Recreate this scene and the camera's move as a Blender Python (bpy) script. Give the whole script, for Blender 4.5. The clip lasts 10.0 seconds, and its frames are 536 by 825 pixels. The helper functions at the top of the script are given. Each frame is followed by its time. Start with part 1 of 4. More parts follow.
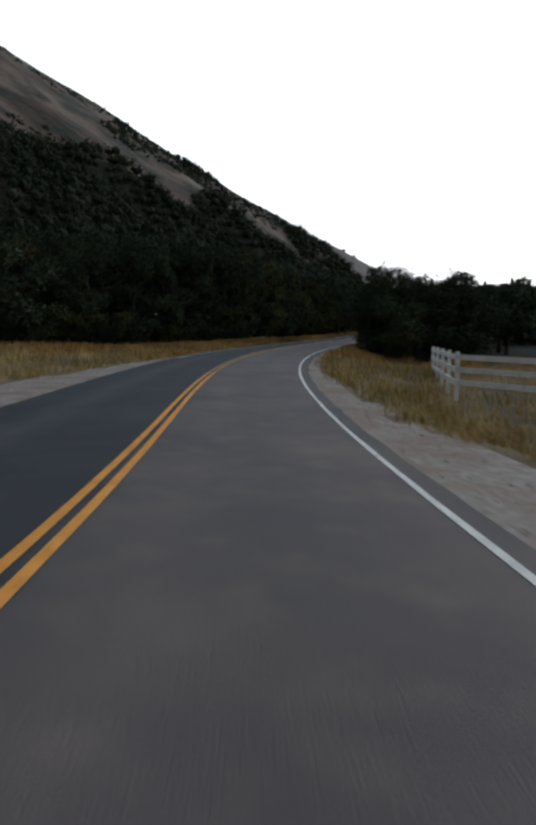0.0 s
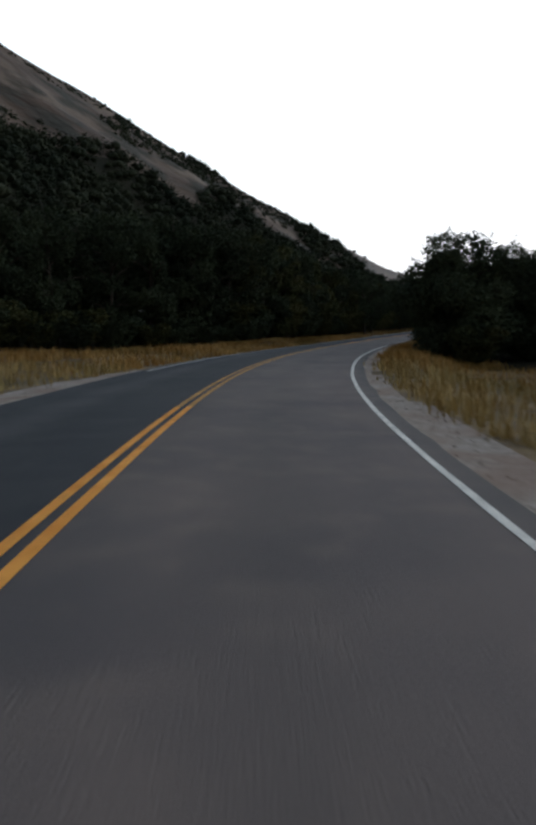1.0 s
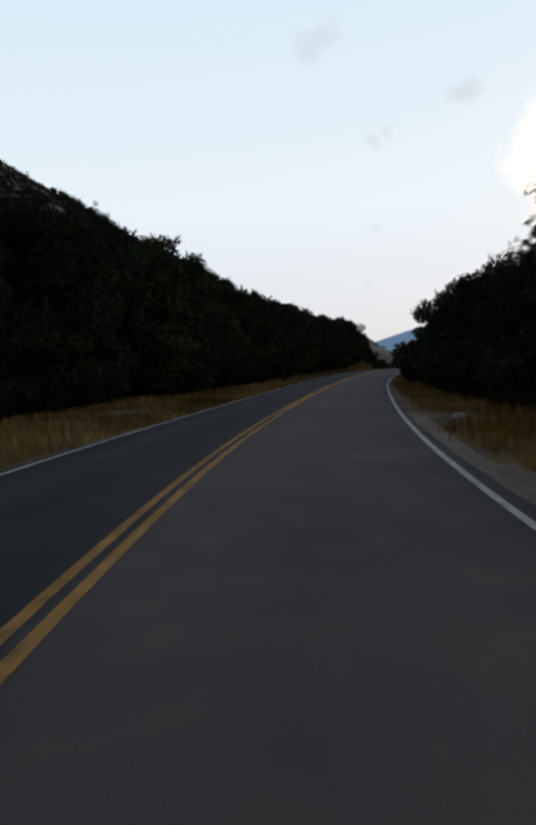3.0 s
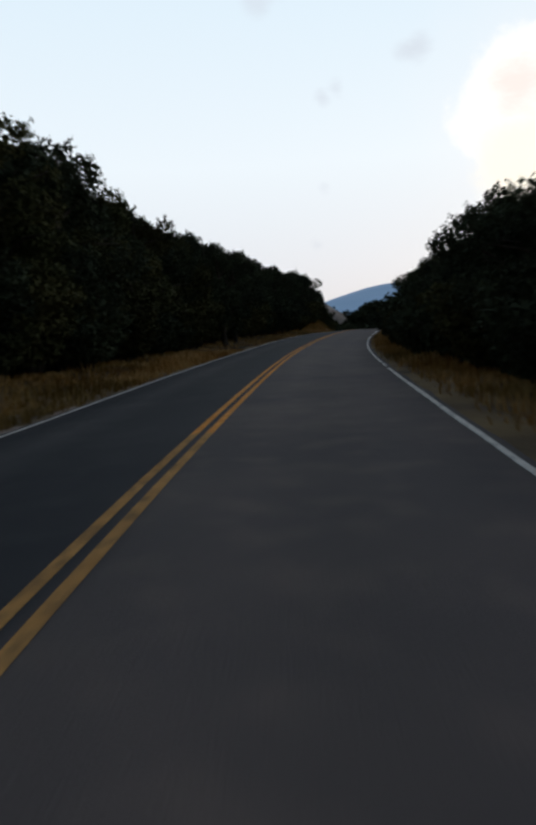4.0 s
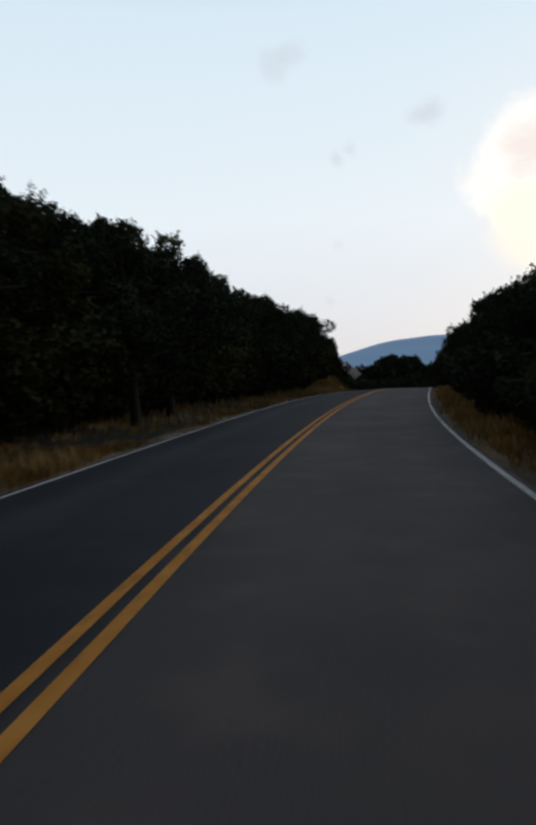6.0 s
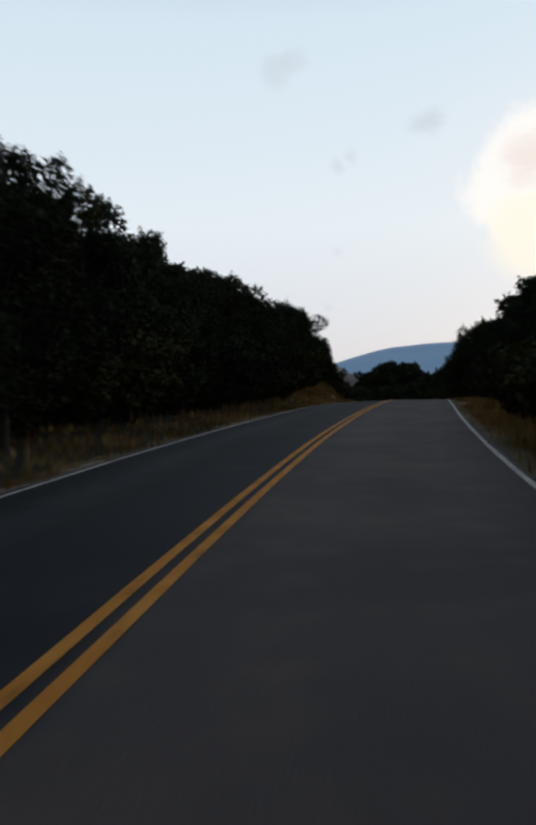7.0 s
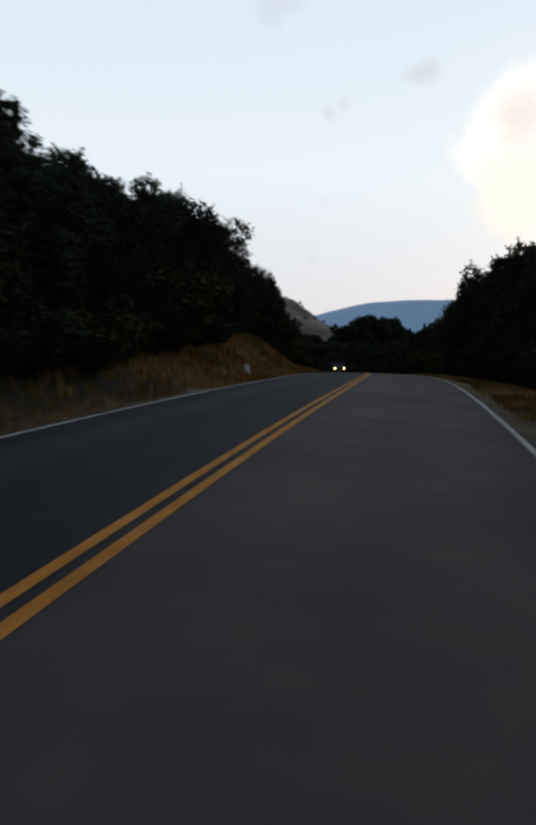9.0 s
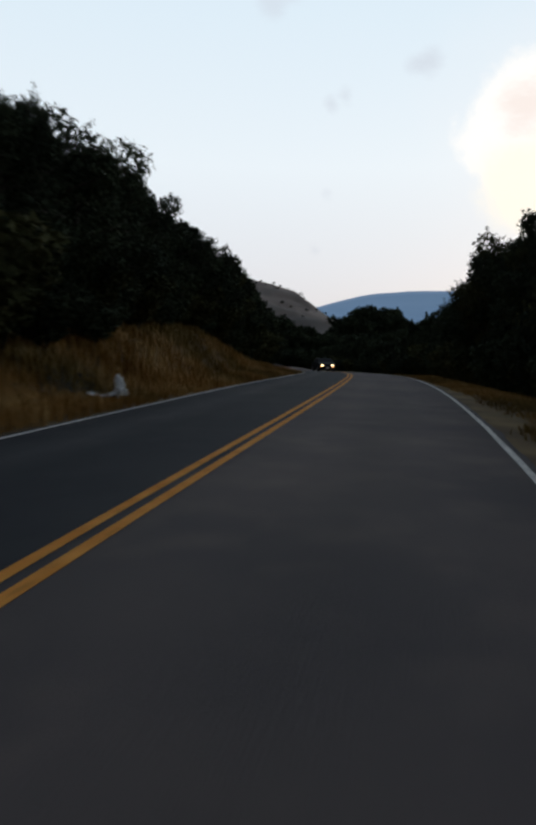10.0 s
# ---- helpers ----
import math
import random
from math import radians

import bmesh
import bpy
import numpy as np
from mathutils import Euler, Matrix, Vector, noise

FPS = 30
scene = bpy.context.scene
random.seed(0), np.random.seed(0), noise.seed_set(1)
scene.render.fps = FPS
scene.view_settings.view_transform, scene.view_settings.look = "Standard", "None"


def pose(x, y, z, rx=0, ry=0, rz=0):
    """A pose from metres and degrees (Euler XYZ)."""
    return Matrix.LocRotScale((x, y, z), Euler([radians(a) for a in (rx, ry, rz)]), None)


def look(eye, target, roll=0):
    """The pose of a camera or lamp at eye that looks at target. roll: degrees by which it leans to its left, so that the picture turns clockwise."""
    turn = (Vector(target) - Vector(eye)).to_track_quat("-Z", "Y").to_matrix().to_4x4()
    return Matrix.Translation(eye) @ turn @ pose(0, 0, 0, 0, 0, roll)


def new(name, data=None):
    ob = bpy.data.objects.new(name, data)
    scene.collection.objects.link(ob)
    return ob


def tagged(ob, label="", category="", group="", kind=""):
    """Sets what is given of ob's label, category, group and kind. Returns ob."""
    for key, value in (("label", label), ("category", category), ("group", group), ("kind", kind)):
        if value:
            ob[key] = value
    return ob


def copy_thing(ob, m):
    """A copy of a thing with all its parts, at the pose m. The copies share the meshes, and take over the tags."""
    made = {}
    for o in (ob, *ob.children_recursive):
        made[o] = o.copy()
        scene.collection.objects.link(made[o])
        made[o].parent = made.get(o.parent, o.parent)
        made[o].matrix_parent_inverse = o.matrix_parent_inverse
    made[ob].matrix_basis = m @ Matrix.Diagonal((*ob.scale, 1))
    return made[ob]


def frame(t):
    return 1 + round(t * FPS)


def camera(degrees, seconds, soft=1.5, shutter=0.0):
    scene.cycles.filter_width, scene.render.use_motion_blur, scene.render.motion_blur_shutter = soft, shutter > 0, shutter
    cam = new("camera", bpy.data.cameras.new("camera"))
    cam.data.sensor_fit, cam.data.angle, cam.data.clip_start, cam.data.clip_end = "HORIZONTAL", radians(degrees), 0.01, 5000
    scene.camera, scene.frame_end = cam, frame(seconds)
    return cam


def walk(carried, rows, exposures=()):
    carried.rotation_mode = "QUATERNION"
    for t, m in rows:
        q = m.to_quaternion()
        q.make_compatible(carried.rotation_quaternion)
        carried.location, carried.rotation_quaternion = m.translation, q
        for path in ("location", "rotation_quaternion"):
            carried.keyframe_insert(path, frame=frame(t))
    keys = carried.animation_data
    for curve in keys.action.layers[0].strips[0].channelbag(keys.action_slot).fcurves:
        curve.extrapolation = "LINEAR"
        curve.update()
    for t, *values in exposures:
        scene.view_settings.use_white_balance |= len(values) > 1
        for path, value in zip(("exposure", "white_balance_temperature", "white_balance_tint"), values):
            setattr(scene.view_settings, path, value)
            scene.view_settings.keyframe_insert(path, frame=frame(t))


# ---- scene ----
cam = camera(37.68, 10.0, soft=4.0, shutter=0.45)

# seconds, eye x y z, heading (clockwise from +y), pitch, roll
PATH = [
    (0.0, 1.44, 4.02, 1.23, 0.19, -5.00, 0.76),
    (0.5, 1.26, 12.09, 1.11, -0.39, -3.52, -1.18),
    (1.0, 1.03, 20.06, 1.15, -0.71, -4.75, -0.34),
    (1.1, 0.99, 21.64, 1.17, -0.75, -1.90, -0.60),
    (1.2, 0.95, 23.22, 1.20, -0.80, 0.10, -0.90),
    (1.3, 0.92, 24.79, 1.23, -0.84, -0.25, -1.20),
    (1.5, 0.89, 27.93, 1.31, -0.87, 0.11, -1.59),
    (2.0, 0.99, 35.70, 1.52, 1.94, 0.66, -3.29),
    (2.2, 1.11, 38.78, 1.61, 3.78, -0.64, -3.14),
    (2.6, 1.53, 44.88, 1.81, 5.18, -1.14, -3.10),
    (3.0, 2.20, 50.86, 2.00, 6.92, -1.68, -3.06),
    (3.3, 2.85, 55.25, 2.14, 7.88, -2.02, -3.06),
    (3.5, 3.34, 58.12, 2.23, 9.50, -3.07, -3.26),
    (4.0, 4.75, 65.14, 2.44, 10.47, -4.75, -3.11),
    (4.2, 5.38, 67.88, 2.52, 10.64, -2.90, -3.17),
    (4.3, 5.71, 69.23, 2.57, 10.74, -1.80, -3.20),
    (4.5, 6.38, 71.91, 2.65, 10.89, -1.74, -3.26),
    (5.0, 8.08, 78.48, 2.85, 9.88, -1.11, -2.70),
    (5.4, 9.46, 83.67, 3.01, 9.00, -3.60, -2.46),
    (5.5, 9.81, 84.97, 3.05, 8.93, -2.30, -2.41),
    (5.6, 10.17, 86.27, 3.09, 9.40, -1.00, -2.40),
    (5.7, 10.53, 87.58, 3.13, 9.48, -0.88, -2.39),
    (6.1, 12.00, 92.82, 3.29, 9.95, -0.77, -2.33),
    (6.5, 13.55, 98.08, 3.45, 10.52, -0.79, -2.23),
    (6.8, 14.77, 102.03, 3.58, 10.74, -0.78, -2.13),
    (7.0, 15.61, 104.67, 3.67, 10.03, -0.41, -1.42),
    (7.5, 17.82, 111.29, 3.92, 10.47, -0.80, -1.79),
    (8.0, 20.17, 117.90, 4.20, 11.11, -3.74, -1.18),
    (8.5, 22.76, 124.47, 4.48, 12.17, -4.33, 0.16),
    (9.0, 25.46, 131.03, 4.74, 11.69, -4.08, 1.45),
    (9.2, 26.56, 133.66, 4.84, 12.35, -3.85, 1.25),
    (9.5, 28.24, 137.60, 4.97, 12.69, -5.52, 0.92),
    (9.7, 29.36, 140.24, 5.05, 12.40, -3.60, 1.00),
    (9.9, 30.49, 142.88, 5.12, 11.70, -4.58, 1.17),
    (10.0, 31.06, 144.20, 5.15, 11.50, -4.66, 1.23),
]


def aim(x, y, z, heading, pitch, roll):
    h, v = radians(heading), radians(pitch)
    eye = Vector((x, y, z))
    return look(eye, eye + 20 * Vector((math.sin(h) * math.cos(v), math.cos(h) * math.cos(v), math.sin(v))), roll)


walk(cam, [(row[0], aim(*row[1:])) for row in PATH],
     exposures=[(0.0, 0.85), (0.5, 0.45), (1.0, 0.70), (1.1, 0.65), (1.2, -0.20), (1.3, -0.25), (1.5, -0.08), (2.0, 0.0), (3.5, 0.0), (4.0, 0.06), (4.5, -0.05), (5.0, -0.05), (5.5, 0.0), (7.0, -0.08), (7.5, 0.0), (10.0, 0.0)])

# ------------------------------------------------------------------ sky and light


def direction(az, el):
    a, e = radians(az), radians(el)
    return (math.sin(a) * math.cos(e), math.cos(a) * math.cos(e), math.sin(e))


def build_sky():
    world = bpy.data.worlds.new("dusk_sky")
    scene.world = world
    world.use_nodes = True
    nt = world.node_tree
    nt.nodes.clear()
    N, K = nt.nodes.new, nt.links.new
    out, bg, tc = N("ShaderNodeOutputWorld"), N("ShaderNodeBackground"), N("ShaderNodeTexCoord")
    sep = N("ShaderNodeSeparateXYZ")
    K(tc.outputs["Generated"], sep.inputs[0])
    ramp = N("ShaderNodeValToRGB")
    cr = ramp.color_ramp
    cr.elements[0].position, cr.elements[0].color = 0.0, (0.65, 0.645, 0.70, 1)
    cr.elements[1].position, cr.elements[1].color = 1.0, (0.17, 0.21, 0.28, 1)
    for pos, col in ((0.10, (0.73, 0.755, 0.815, 1)), (0.22, (0.795, 0.865, 0.925, 1)), (0.44, (0.69, 0.82, 0.92, 1)), (0.62, (0.34, 0.43, 0.55, 1))):
        e = cr.elements.new(pos)
        e.color = col
    K(sep.outputs["Z"], ramp.inputs[0])
    # low evening sun below the ridge: the physical sky adds a little of its tint
    sky = N("ShaderNodeTexSky")
    sky.sky_type, sky.sun_disc = "NISHITA", False
    sky.sun_elevation, sky.sun_rotation = radians(4), radians(42)
    tint = N("ShaderNodeMix")
    tint.data_type, tint.blend_type = "RGBA", "ADD"
    tint.inputs[0].default_value = 0.012
    K(ramp.outputs[0], tint.inputs[6])
    K(sky.outputs[0], tint.inputs[7])
    # the sunset side is bright, the sky behind the viewer already dark
    side, fall, dim = N("ShaderNodeVectorMath"), N("ShaderNodeMapRange"), N("ShaderNodeVectorMath")
    side.operation = "DOT_PRODUCT"
    side.inputs[1].default_value = direction(22, 0)
    K(tc.outputs["Generated"], side.inputs[0])
    fall.interpolation_type = "SMOOTHSTEP"
    fall.inputs["From Min"].default_value, fall.inputs["From Max"].default_value, fall.inputs["To Min"].default_value = -0.6, 0.72, 0.16
    K(side.outputs["Value"], fall.inputs["Value"])
    dim.operation = "SCALE"
    K(tint.outputs[2], dim.inputs[0])
    K(fall.outputs[0], dim.inputs["Scale"])
    last = dim.outputs[0]

    def noise_at(scale, detail, stretch=(1, 1, 1)):
        mp, nz = N("ShaderNodeMapping"), N("ShaderNodeTexNoise")
        mp.inputs["Scale"].default_value = stretch
        nz.inputs["Scale"].default_value, nz.inputs["Detail"].default_value, nz.inputs["Roughness"].default_value = scale, detail, 0.62
        K(tc.outputs["Generated"], mp.inputs[0])
        K(mp.outputs[0], nz.inputs["Vector"])
        return nz.outputs["Fac"]

    def puff(before, az, el, radius, soft, wobble, noise_out, col, strength):
        dot, dist, ad, mr, mx = N("ShaderNodeVectorMath"), N("ShaderNodeMath"), N("ShaderNodeMath"), N("ShaderNodeMapRange"), N("ShaderNodeMix")
        dot.operation = "DISTANCE"
        dot.inputs[1].default_value = direction(az, el)
        K(tc.outputs["Generated"], dot.inputs[0])
        dist.operation = "MULTIPLY_ADD"
        dist.inputs[1].default_value, dist.inputs[2].default_value = wobble, -wobble / 2
        K(noise_out, dist.inputs[0])
        ad.operation = "ADD"
        K(dot.outputs["Value"], ad.inputs[0])
        K(dist.outputs[0], ad.inputs[1])
        mr.interpolation_type = "SMOOTHSTEP"
        mr.inputs["From Min"].default_value, mr.inputs["From Max"].default_value = radius, max(radius - soft, 0)
        mr.inputs["To Max"].default_value = strength
        K(ad.outputs[0], mr.inputs["Value"])
        mx.data_type = "RGBA"
        K(mr.outputs[0], mx.inputs[0])
        K(before, mx.inputs[6])
        mx.inputs[7].default_value = (*col, 1)
        return mx.outputs[2]

    big, fine = noise_at(13, 9), noise_at(26, 6, (1, 1, 2.2))
    last = puff(last, 33, 15, 0.22, 0.20, 0.10, big, (0.93, 0.92, 0.94), 0.4)
    last = puff(last, 34.5, 15.5, 0.120, 0.04, 0.10, big, (1.05, 1.02, 0.99), 1.0)
    last = puff(last, 29.3, 15.2, 0.092, 0.032, 0.095, big, (1.06, 1.035, 1.0), 1.0)
    last = puff(last, 29.2, 11.6, 0.070, 0.045, 0.09, big, (1.10, 1.02, 0.86), 0.85)
    last = puff(last, 28.9, 16.2, 0.042, 0.035, 0.06, fine, (0.92, 0.77, 0.71), 0.6)
    for az, el, r, s in ((22.3, 19.3, 0.021, 0.5), (21.2, 19.2, 0.018, 0.4), (15.5, 16.8, 0.014, 0.45), (16.5, 17.3, 0.014, 0.4), (11.2, 23.0, 0.026, 0.4), (12.6, 23.6, 0.022, 0.35), (14.6, 7.05, 0.012, 0.3), (15.4, 11.0, 0.010, 0.2)):
        last = puff(last, az, el, r, 0.02, 0.022, fine, (0.62, 0.655, 0.73), s)
    K(last, bg.inputs["Color"])
    bg.inputs["Strength"].default_value = 1.0
    K(bg.outputs[0], out.inputs[0])


build_sky()
sun = new("evening_glow", bpy.data.lights.new("evening_glow", "SUN"))
sun.data.energy, sun.data.angle, sun.data.color = 0.15, radians(25), (1.0, 0.86, 0.70)
sun.matrix_world = look((0, 0, 300), Vector((0, 0, 300)) - Vector(direction(42, 14)))

# ------------------------------------------------------------------ materials


def material(name, colors, scale=1.0, rough=0.85, bump=0.3, bump_scale=None, detail=6, metal=0.0, spec=0.3, stretch=(1, 1, 1), per_object=0.0, per_island=0.0, contrast=(0.35, 0.65), second=None):
    """A noise-driven surface: colors run over a noise of `scale` per metre, with a finer bump and an optional second layer of stains."""
    m = bpy.data.materials.new(name)
    m.use_nodes = True
    nt = m.node_tree
    N, K = nt.nodes.new, nt.links.new
    bsdf = nt.nodes["Principled BSDF"]
    geo, mp = N("ShaderNodeNewGeometry"), N("ShaderNodeMapping")
    mp.inputs["Scale"].default_value = stretch
    K(geo.outputs["Position"], mp.inputs[0])
    nz = N("ShaderNodeTexNoise")
    nz.inputs["Scale"].default_value, nz.inputs["Detail"].default_value = scale, detail
    K(mp.outputs[0], nz.inputs["Vector"])
    ramp = N("ShaderNodeValToRGB")
    cr = ramp.color_ramp
    lo, hi = contrast
    cr.elements[0].position, cr.elements[1].position = lo, hi
    cr.elements[0].color, cr.elements[1].color = (*colors[0], 1), (*colors[-1], 1)
    for i, c in enumerate(colors[1:-1], 1):
        cr.elements.new(lo + (hi - lo) * i / (len(colors) - 1)).color = (*c, 1)
    K(nz.outputs["Fac"], ramp.inputs[0])
    col = ramp.outputs[0]
    if second:
        c2, sc2, lo2, hi2, amount = second
        n2, mr, mx = N("ShaderNodeTexNoise"), N("ShaderNodeMapRange"), N("ShaderNodeMix")
        n2.inputs["Scale"].default_value, n2.inputs["Detail"].default_value = sc2, 5
        K(mp.outputs[0], n2.inputs["Vector"])
        mr.inputs["From Min"].default_value, mr.inputs["From Max"].default_value, mr.inputs["To Max"].default_value = lo2, hi2, amount
        K(n2.outputs["Fac"], mr.inputs["Value"])
        mx.data_type = "RGBA"
        K(mr.outputs[0], mx.inputs[0])
        K(col, mx.inputs[6])
        mx.inputs[7].default_value = (*c2, 1)
        col = mx.outputs[2]
    for amount, node, sock in ((per_object, "ShaderNodeObjectInfo", "Random"), (per_island, "ShaderNodeNewGeometry", "Random Per Island")):
        if amount:
            src, mr, hsv = N(node), N("ShaderNodeMapRange"), N("ShaderNodeHueSaturation")
            mr.inputs["To Min"].default_value, mr.inputs["To Max"].default_value = 1 - amount, 1 + amount
            K(src.outputs[sock], mr.inputs["Value"])
            K(mr.outputs[0], hsv.inputs["Value"])
            K(col, hsv.inputs["Color"])
            col = hsv.outputs[0]
    K(col, bsdf.inputs["Base Color"])
    bsdf.inputs["Roughness"].default_value, bsdf.inputs["Metallic"].default_value = rough, metal
    bsdf.inputs["Specular IOR Level"].default_value = spec
    if bump:
        nb, bp = N("ShaderNodeTexNoise"), N("ShaderNodeBump")
        nb.inputs["Scale"].default_value, nb.inputs["Detail"].default_value = bump_scale or scale * 6, 4
        K(mp.outputs[0], nb.inputs["Vector"])
        bp.inputs["Strength"].default_value, bp.inputs["Distance"].default_value = bump, 0.03
        K(nb.outputs["Fac"], bp.inputs["Height"])
        K(bp.outputs[0], bsdf.inputs["Normal"])
    return m


def plain(name, color, rough=0.5, metal=0.0, emit=0.0):
    m = bpy.data.materials.new(name)
    m.use_nodes = True
    b = m.node_tree.nodes["Principled BSDF"]
    b.inputs["Base Color"].default_value, b.inputs["Roughness"].default_value, b.inputs["Metallic"].default_value = (*color, 1), rough, metal
    if emit:
        b.inputs["Emission Color"].default_value, b.inputs["Emission Strength"].default_value = (*color, 1), emit
    return m


ASPHALT = material("asphalt", [(0.040, 0.042, 0.047), (0.056, 0.056, 0.058)], scale=0.35, rough=0.86, spec=0.18, bump=0.5, bump_scale=60, second=((0.080, 0.077, 0.074), 1.7, 0.5, 0.75, 0.45))


def lane_wear_and_reflection(m):
    """Wheel paths and oil strips along the road's own offset; the paler, browner right lane is a painted windscreen
    reflection.
    """
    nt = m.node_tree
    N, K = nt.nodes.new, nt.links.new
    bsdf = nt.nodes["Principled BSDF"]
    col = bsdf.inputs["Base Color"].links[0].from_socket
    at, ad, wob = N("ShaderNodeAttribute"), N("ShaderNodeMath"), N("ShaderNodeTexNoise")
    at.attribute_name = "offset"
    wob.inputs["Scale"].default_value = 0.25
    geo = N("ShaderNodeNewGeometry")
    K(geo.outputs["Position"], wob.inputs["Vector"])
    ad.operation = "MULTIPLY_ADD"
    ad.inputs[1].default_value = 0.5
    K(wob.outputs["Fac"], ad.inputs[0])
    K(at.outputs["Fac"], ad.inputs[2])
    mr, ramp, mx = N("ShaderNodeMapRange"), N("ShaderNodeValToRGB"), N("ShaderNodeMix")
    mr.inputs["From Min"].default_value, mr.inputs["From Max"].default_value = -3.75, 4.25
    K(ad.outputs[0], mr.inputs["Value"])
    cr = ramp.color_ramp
    # past 0.5 the tones lighten and warm to paint in the windscreen reflection
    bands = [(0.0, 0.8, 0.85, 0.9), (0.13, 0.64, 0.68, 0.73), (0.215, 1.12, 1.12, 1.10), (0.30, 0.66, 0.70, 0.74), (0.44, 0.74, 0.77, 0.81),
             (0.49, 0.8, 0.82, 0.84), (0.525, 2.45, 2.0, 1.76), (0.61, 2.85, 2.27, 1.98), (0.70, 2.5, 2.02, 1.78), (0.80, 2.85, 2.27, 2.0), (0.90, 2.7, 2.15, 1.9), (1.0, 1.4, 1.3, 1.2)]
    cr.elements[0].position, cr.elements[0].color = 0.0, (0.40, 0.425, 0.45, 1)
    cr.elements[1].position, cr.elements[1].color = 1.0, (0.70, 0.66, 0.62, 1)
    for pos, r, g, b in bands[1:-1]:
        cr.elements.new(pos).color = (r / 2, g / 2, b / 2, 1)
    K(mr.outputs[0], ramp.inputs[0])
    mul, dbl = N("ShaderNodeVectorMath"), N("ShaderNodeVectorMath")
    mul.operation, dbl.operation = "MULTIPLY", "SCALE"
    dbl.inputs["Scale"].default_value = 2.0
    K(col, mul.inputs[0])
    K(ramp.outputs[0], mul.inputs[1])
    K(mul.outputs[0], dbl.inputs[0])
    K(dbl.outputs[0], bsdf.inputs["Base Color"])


lane_wear_and_reflection(ASPHALT)
YELLOW = material("worn_yellow_paint", [(0.76, 0.285, 0.046), (0.92, 0.395, 0.080)], scale=3, rough=0.85, spec=0.1, bump=0.2, bump_scale=70, second=((0.12, 0.08, 0.03), 9, 0.58, 0.74, 0.7))
YELLOW_RUBBED = material("rubbed_yellow_paint", [(0.45, 0.225, 0.068), (0.62, 0.322, 0.100)], scale=3, rough=0.85, spec=0.1, bump=0.2, bump_scale=70, second=((0.10, 0.075, 0.045), 7, 0.50, 0.68, 0.8))
WHITE_LINE = material("worn_white_paint", [(0.68, 0.64, 0.58), (0.86, 0.81, 0.74)], scale=3, rough=0.85, spec=0.1, bump=0.2, bump_scale=70, second=((0.10, 0.10, 0.10), 9, 0.56, 0.72, 0.8))
GROUND = material("dry_ground", [(0.075, 0.046, 0.020), (0.150, 0.094, 0.038), (0.225, 0.148, 0.060)], scale=0.5, rough=0.95, bump=0.8, bump_scale=8, second=((0.05, 0.055, 0.022), 0.12, 0.48, 0.65, 0.6))
GRAVEL = material("pale_gravel", [(0.205, 0.163, 0.133), (0.288, 0.235, 0.196), (0.385, 0.322, 0.277)], scale=7, rough=0.95, bump=0.35, bump_scale=40, second=((0.225, 0.146, 0.108), 0.7, 0.42, 0.62, 0.75))
GRASS = material("dry_grass", [(0.28, 0.145, 0.045), (0.46, 0.265, 0.085), (0.58, 0.39, 0.165)], scale=0.45, rough=0.95, spec=0.06, bump=0, per_island=0.13, second=((0.075, 0.080, 0.028), 0.16, 0.52, 0.62, 0.55))
GRASS_MEADOW = material("meadow_grass", [(0.29, 0.190, 0.072), (0.48, 0.330, 0.130), (0.60, 0.450, 0.215)], scale=0.45, rough=0.95, spec=0.06, bump=0, per_island=0.13, second=((0.120, 0.125, 0.045), 0.20, 0.48, 0.62, 0.55))
LEAF = material("oak_leaf", [(0.034, 0.044, 0.028), (0.060, 0.074, 0.042)], scale=0.5, rough=0.95, spec=0.06, bump=0, per_object=0.28, per_island=0.22)
LEAF_DRY = material("yellowing_leaf", [(0.050, 0.058, 0.026), (0.090, 0.086, 0.036)], scale=0.5, rough=0.95, spec=0.06, bump=0, per_object=0.3, per_island=0.3)
NEEDLE = material("conifer_needle", [(0.026, 0.038, 0.026), (0.046, 0.060, 0.038)], scale=0.5, rough=0.95, spec=0.06, bump=0, per_object=0.25, per_island=0.3)
BARK = material("rough_bark", [(0.030, 0.024, 0.018), (0.075, 0.060, 0.046)], scale=6, rough=0.95, bump=0.9, bump_scale=30, stretch=(1, 1, 0.25))
HILL = material("scrubby_hillside", [(0.072, 0.049, 0.036), (0.125, 0.088, 0.065), (0.195, 0.145, 0.110)], scale=0.050, rough=0.95, bump=1.0, bump_scale=0.16, stretch=(0.6, 0.6, 1.9), contrast=(0.36, 0.64), second=((0.036, 0.037, 0.028), 0.085, 0.47, 0.60, 0.85))


def dip_strata(m, degrees):
    """Lean the bands of a layered surface, as the beds of the hill dip to the east, with relief of rocks and gullies."""
    nt = m.node_tree
    mp = next(n for n in nt.nodes if n.type == "MAPPING")
    source = mp.inputs[0].links[0].from_socket
    lean = nt.nodes.new("ShaderNodeMapping")
    lean.inputs["Rotation"].default_value = (0, radians(-degrees), 0)
    nt.links.new(source, lean.inputs[0])
    nt.links.new(lean.outputs[0], mp.inputs[0])
    next(n for n in nt.nodes if n.type == "BUMP").inputs["Distance"].default_value = 1.6


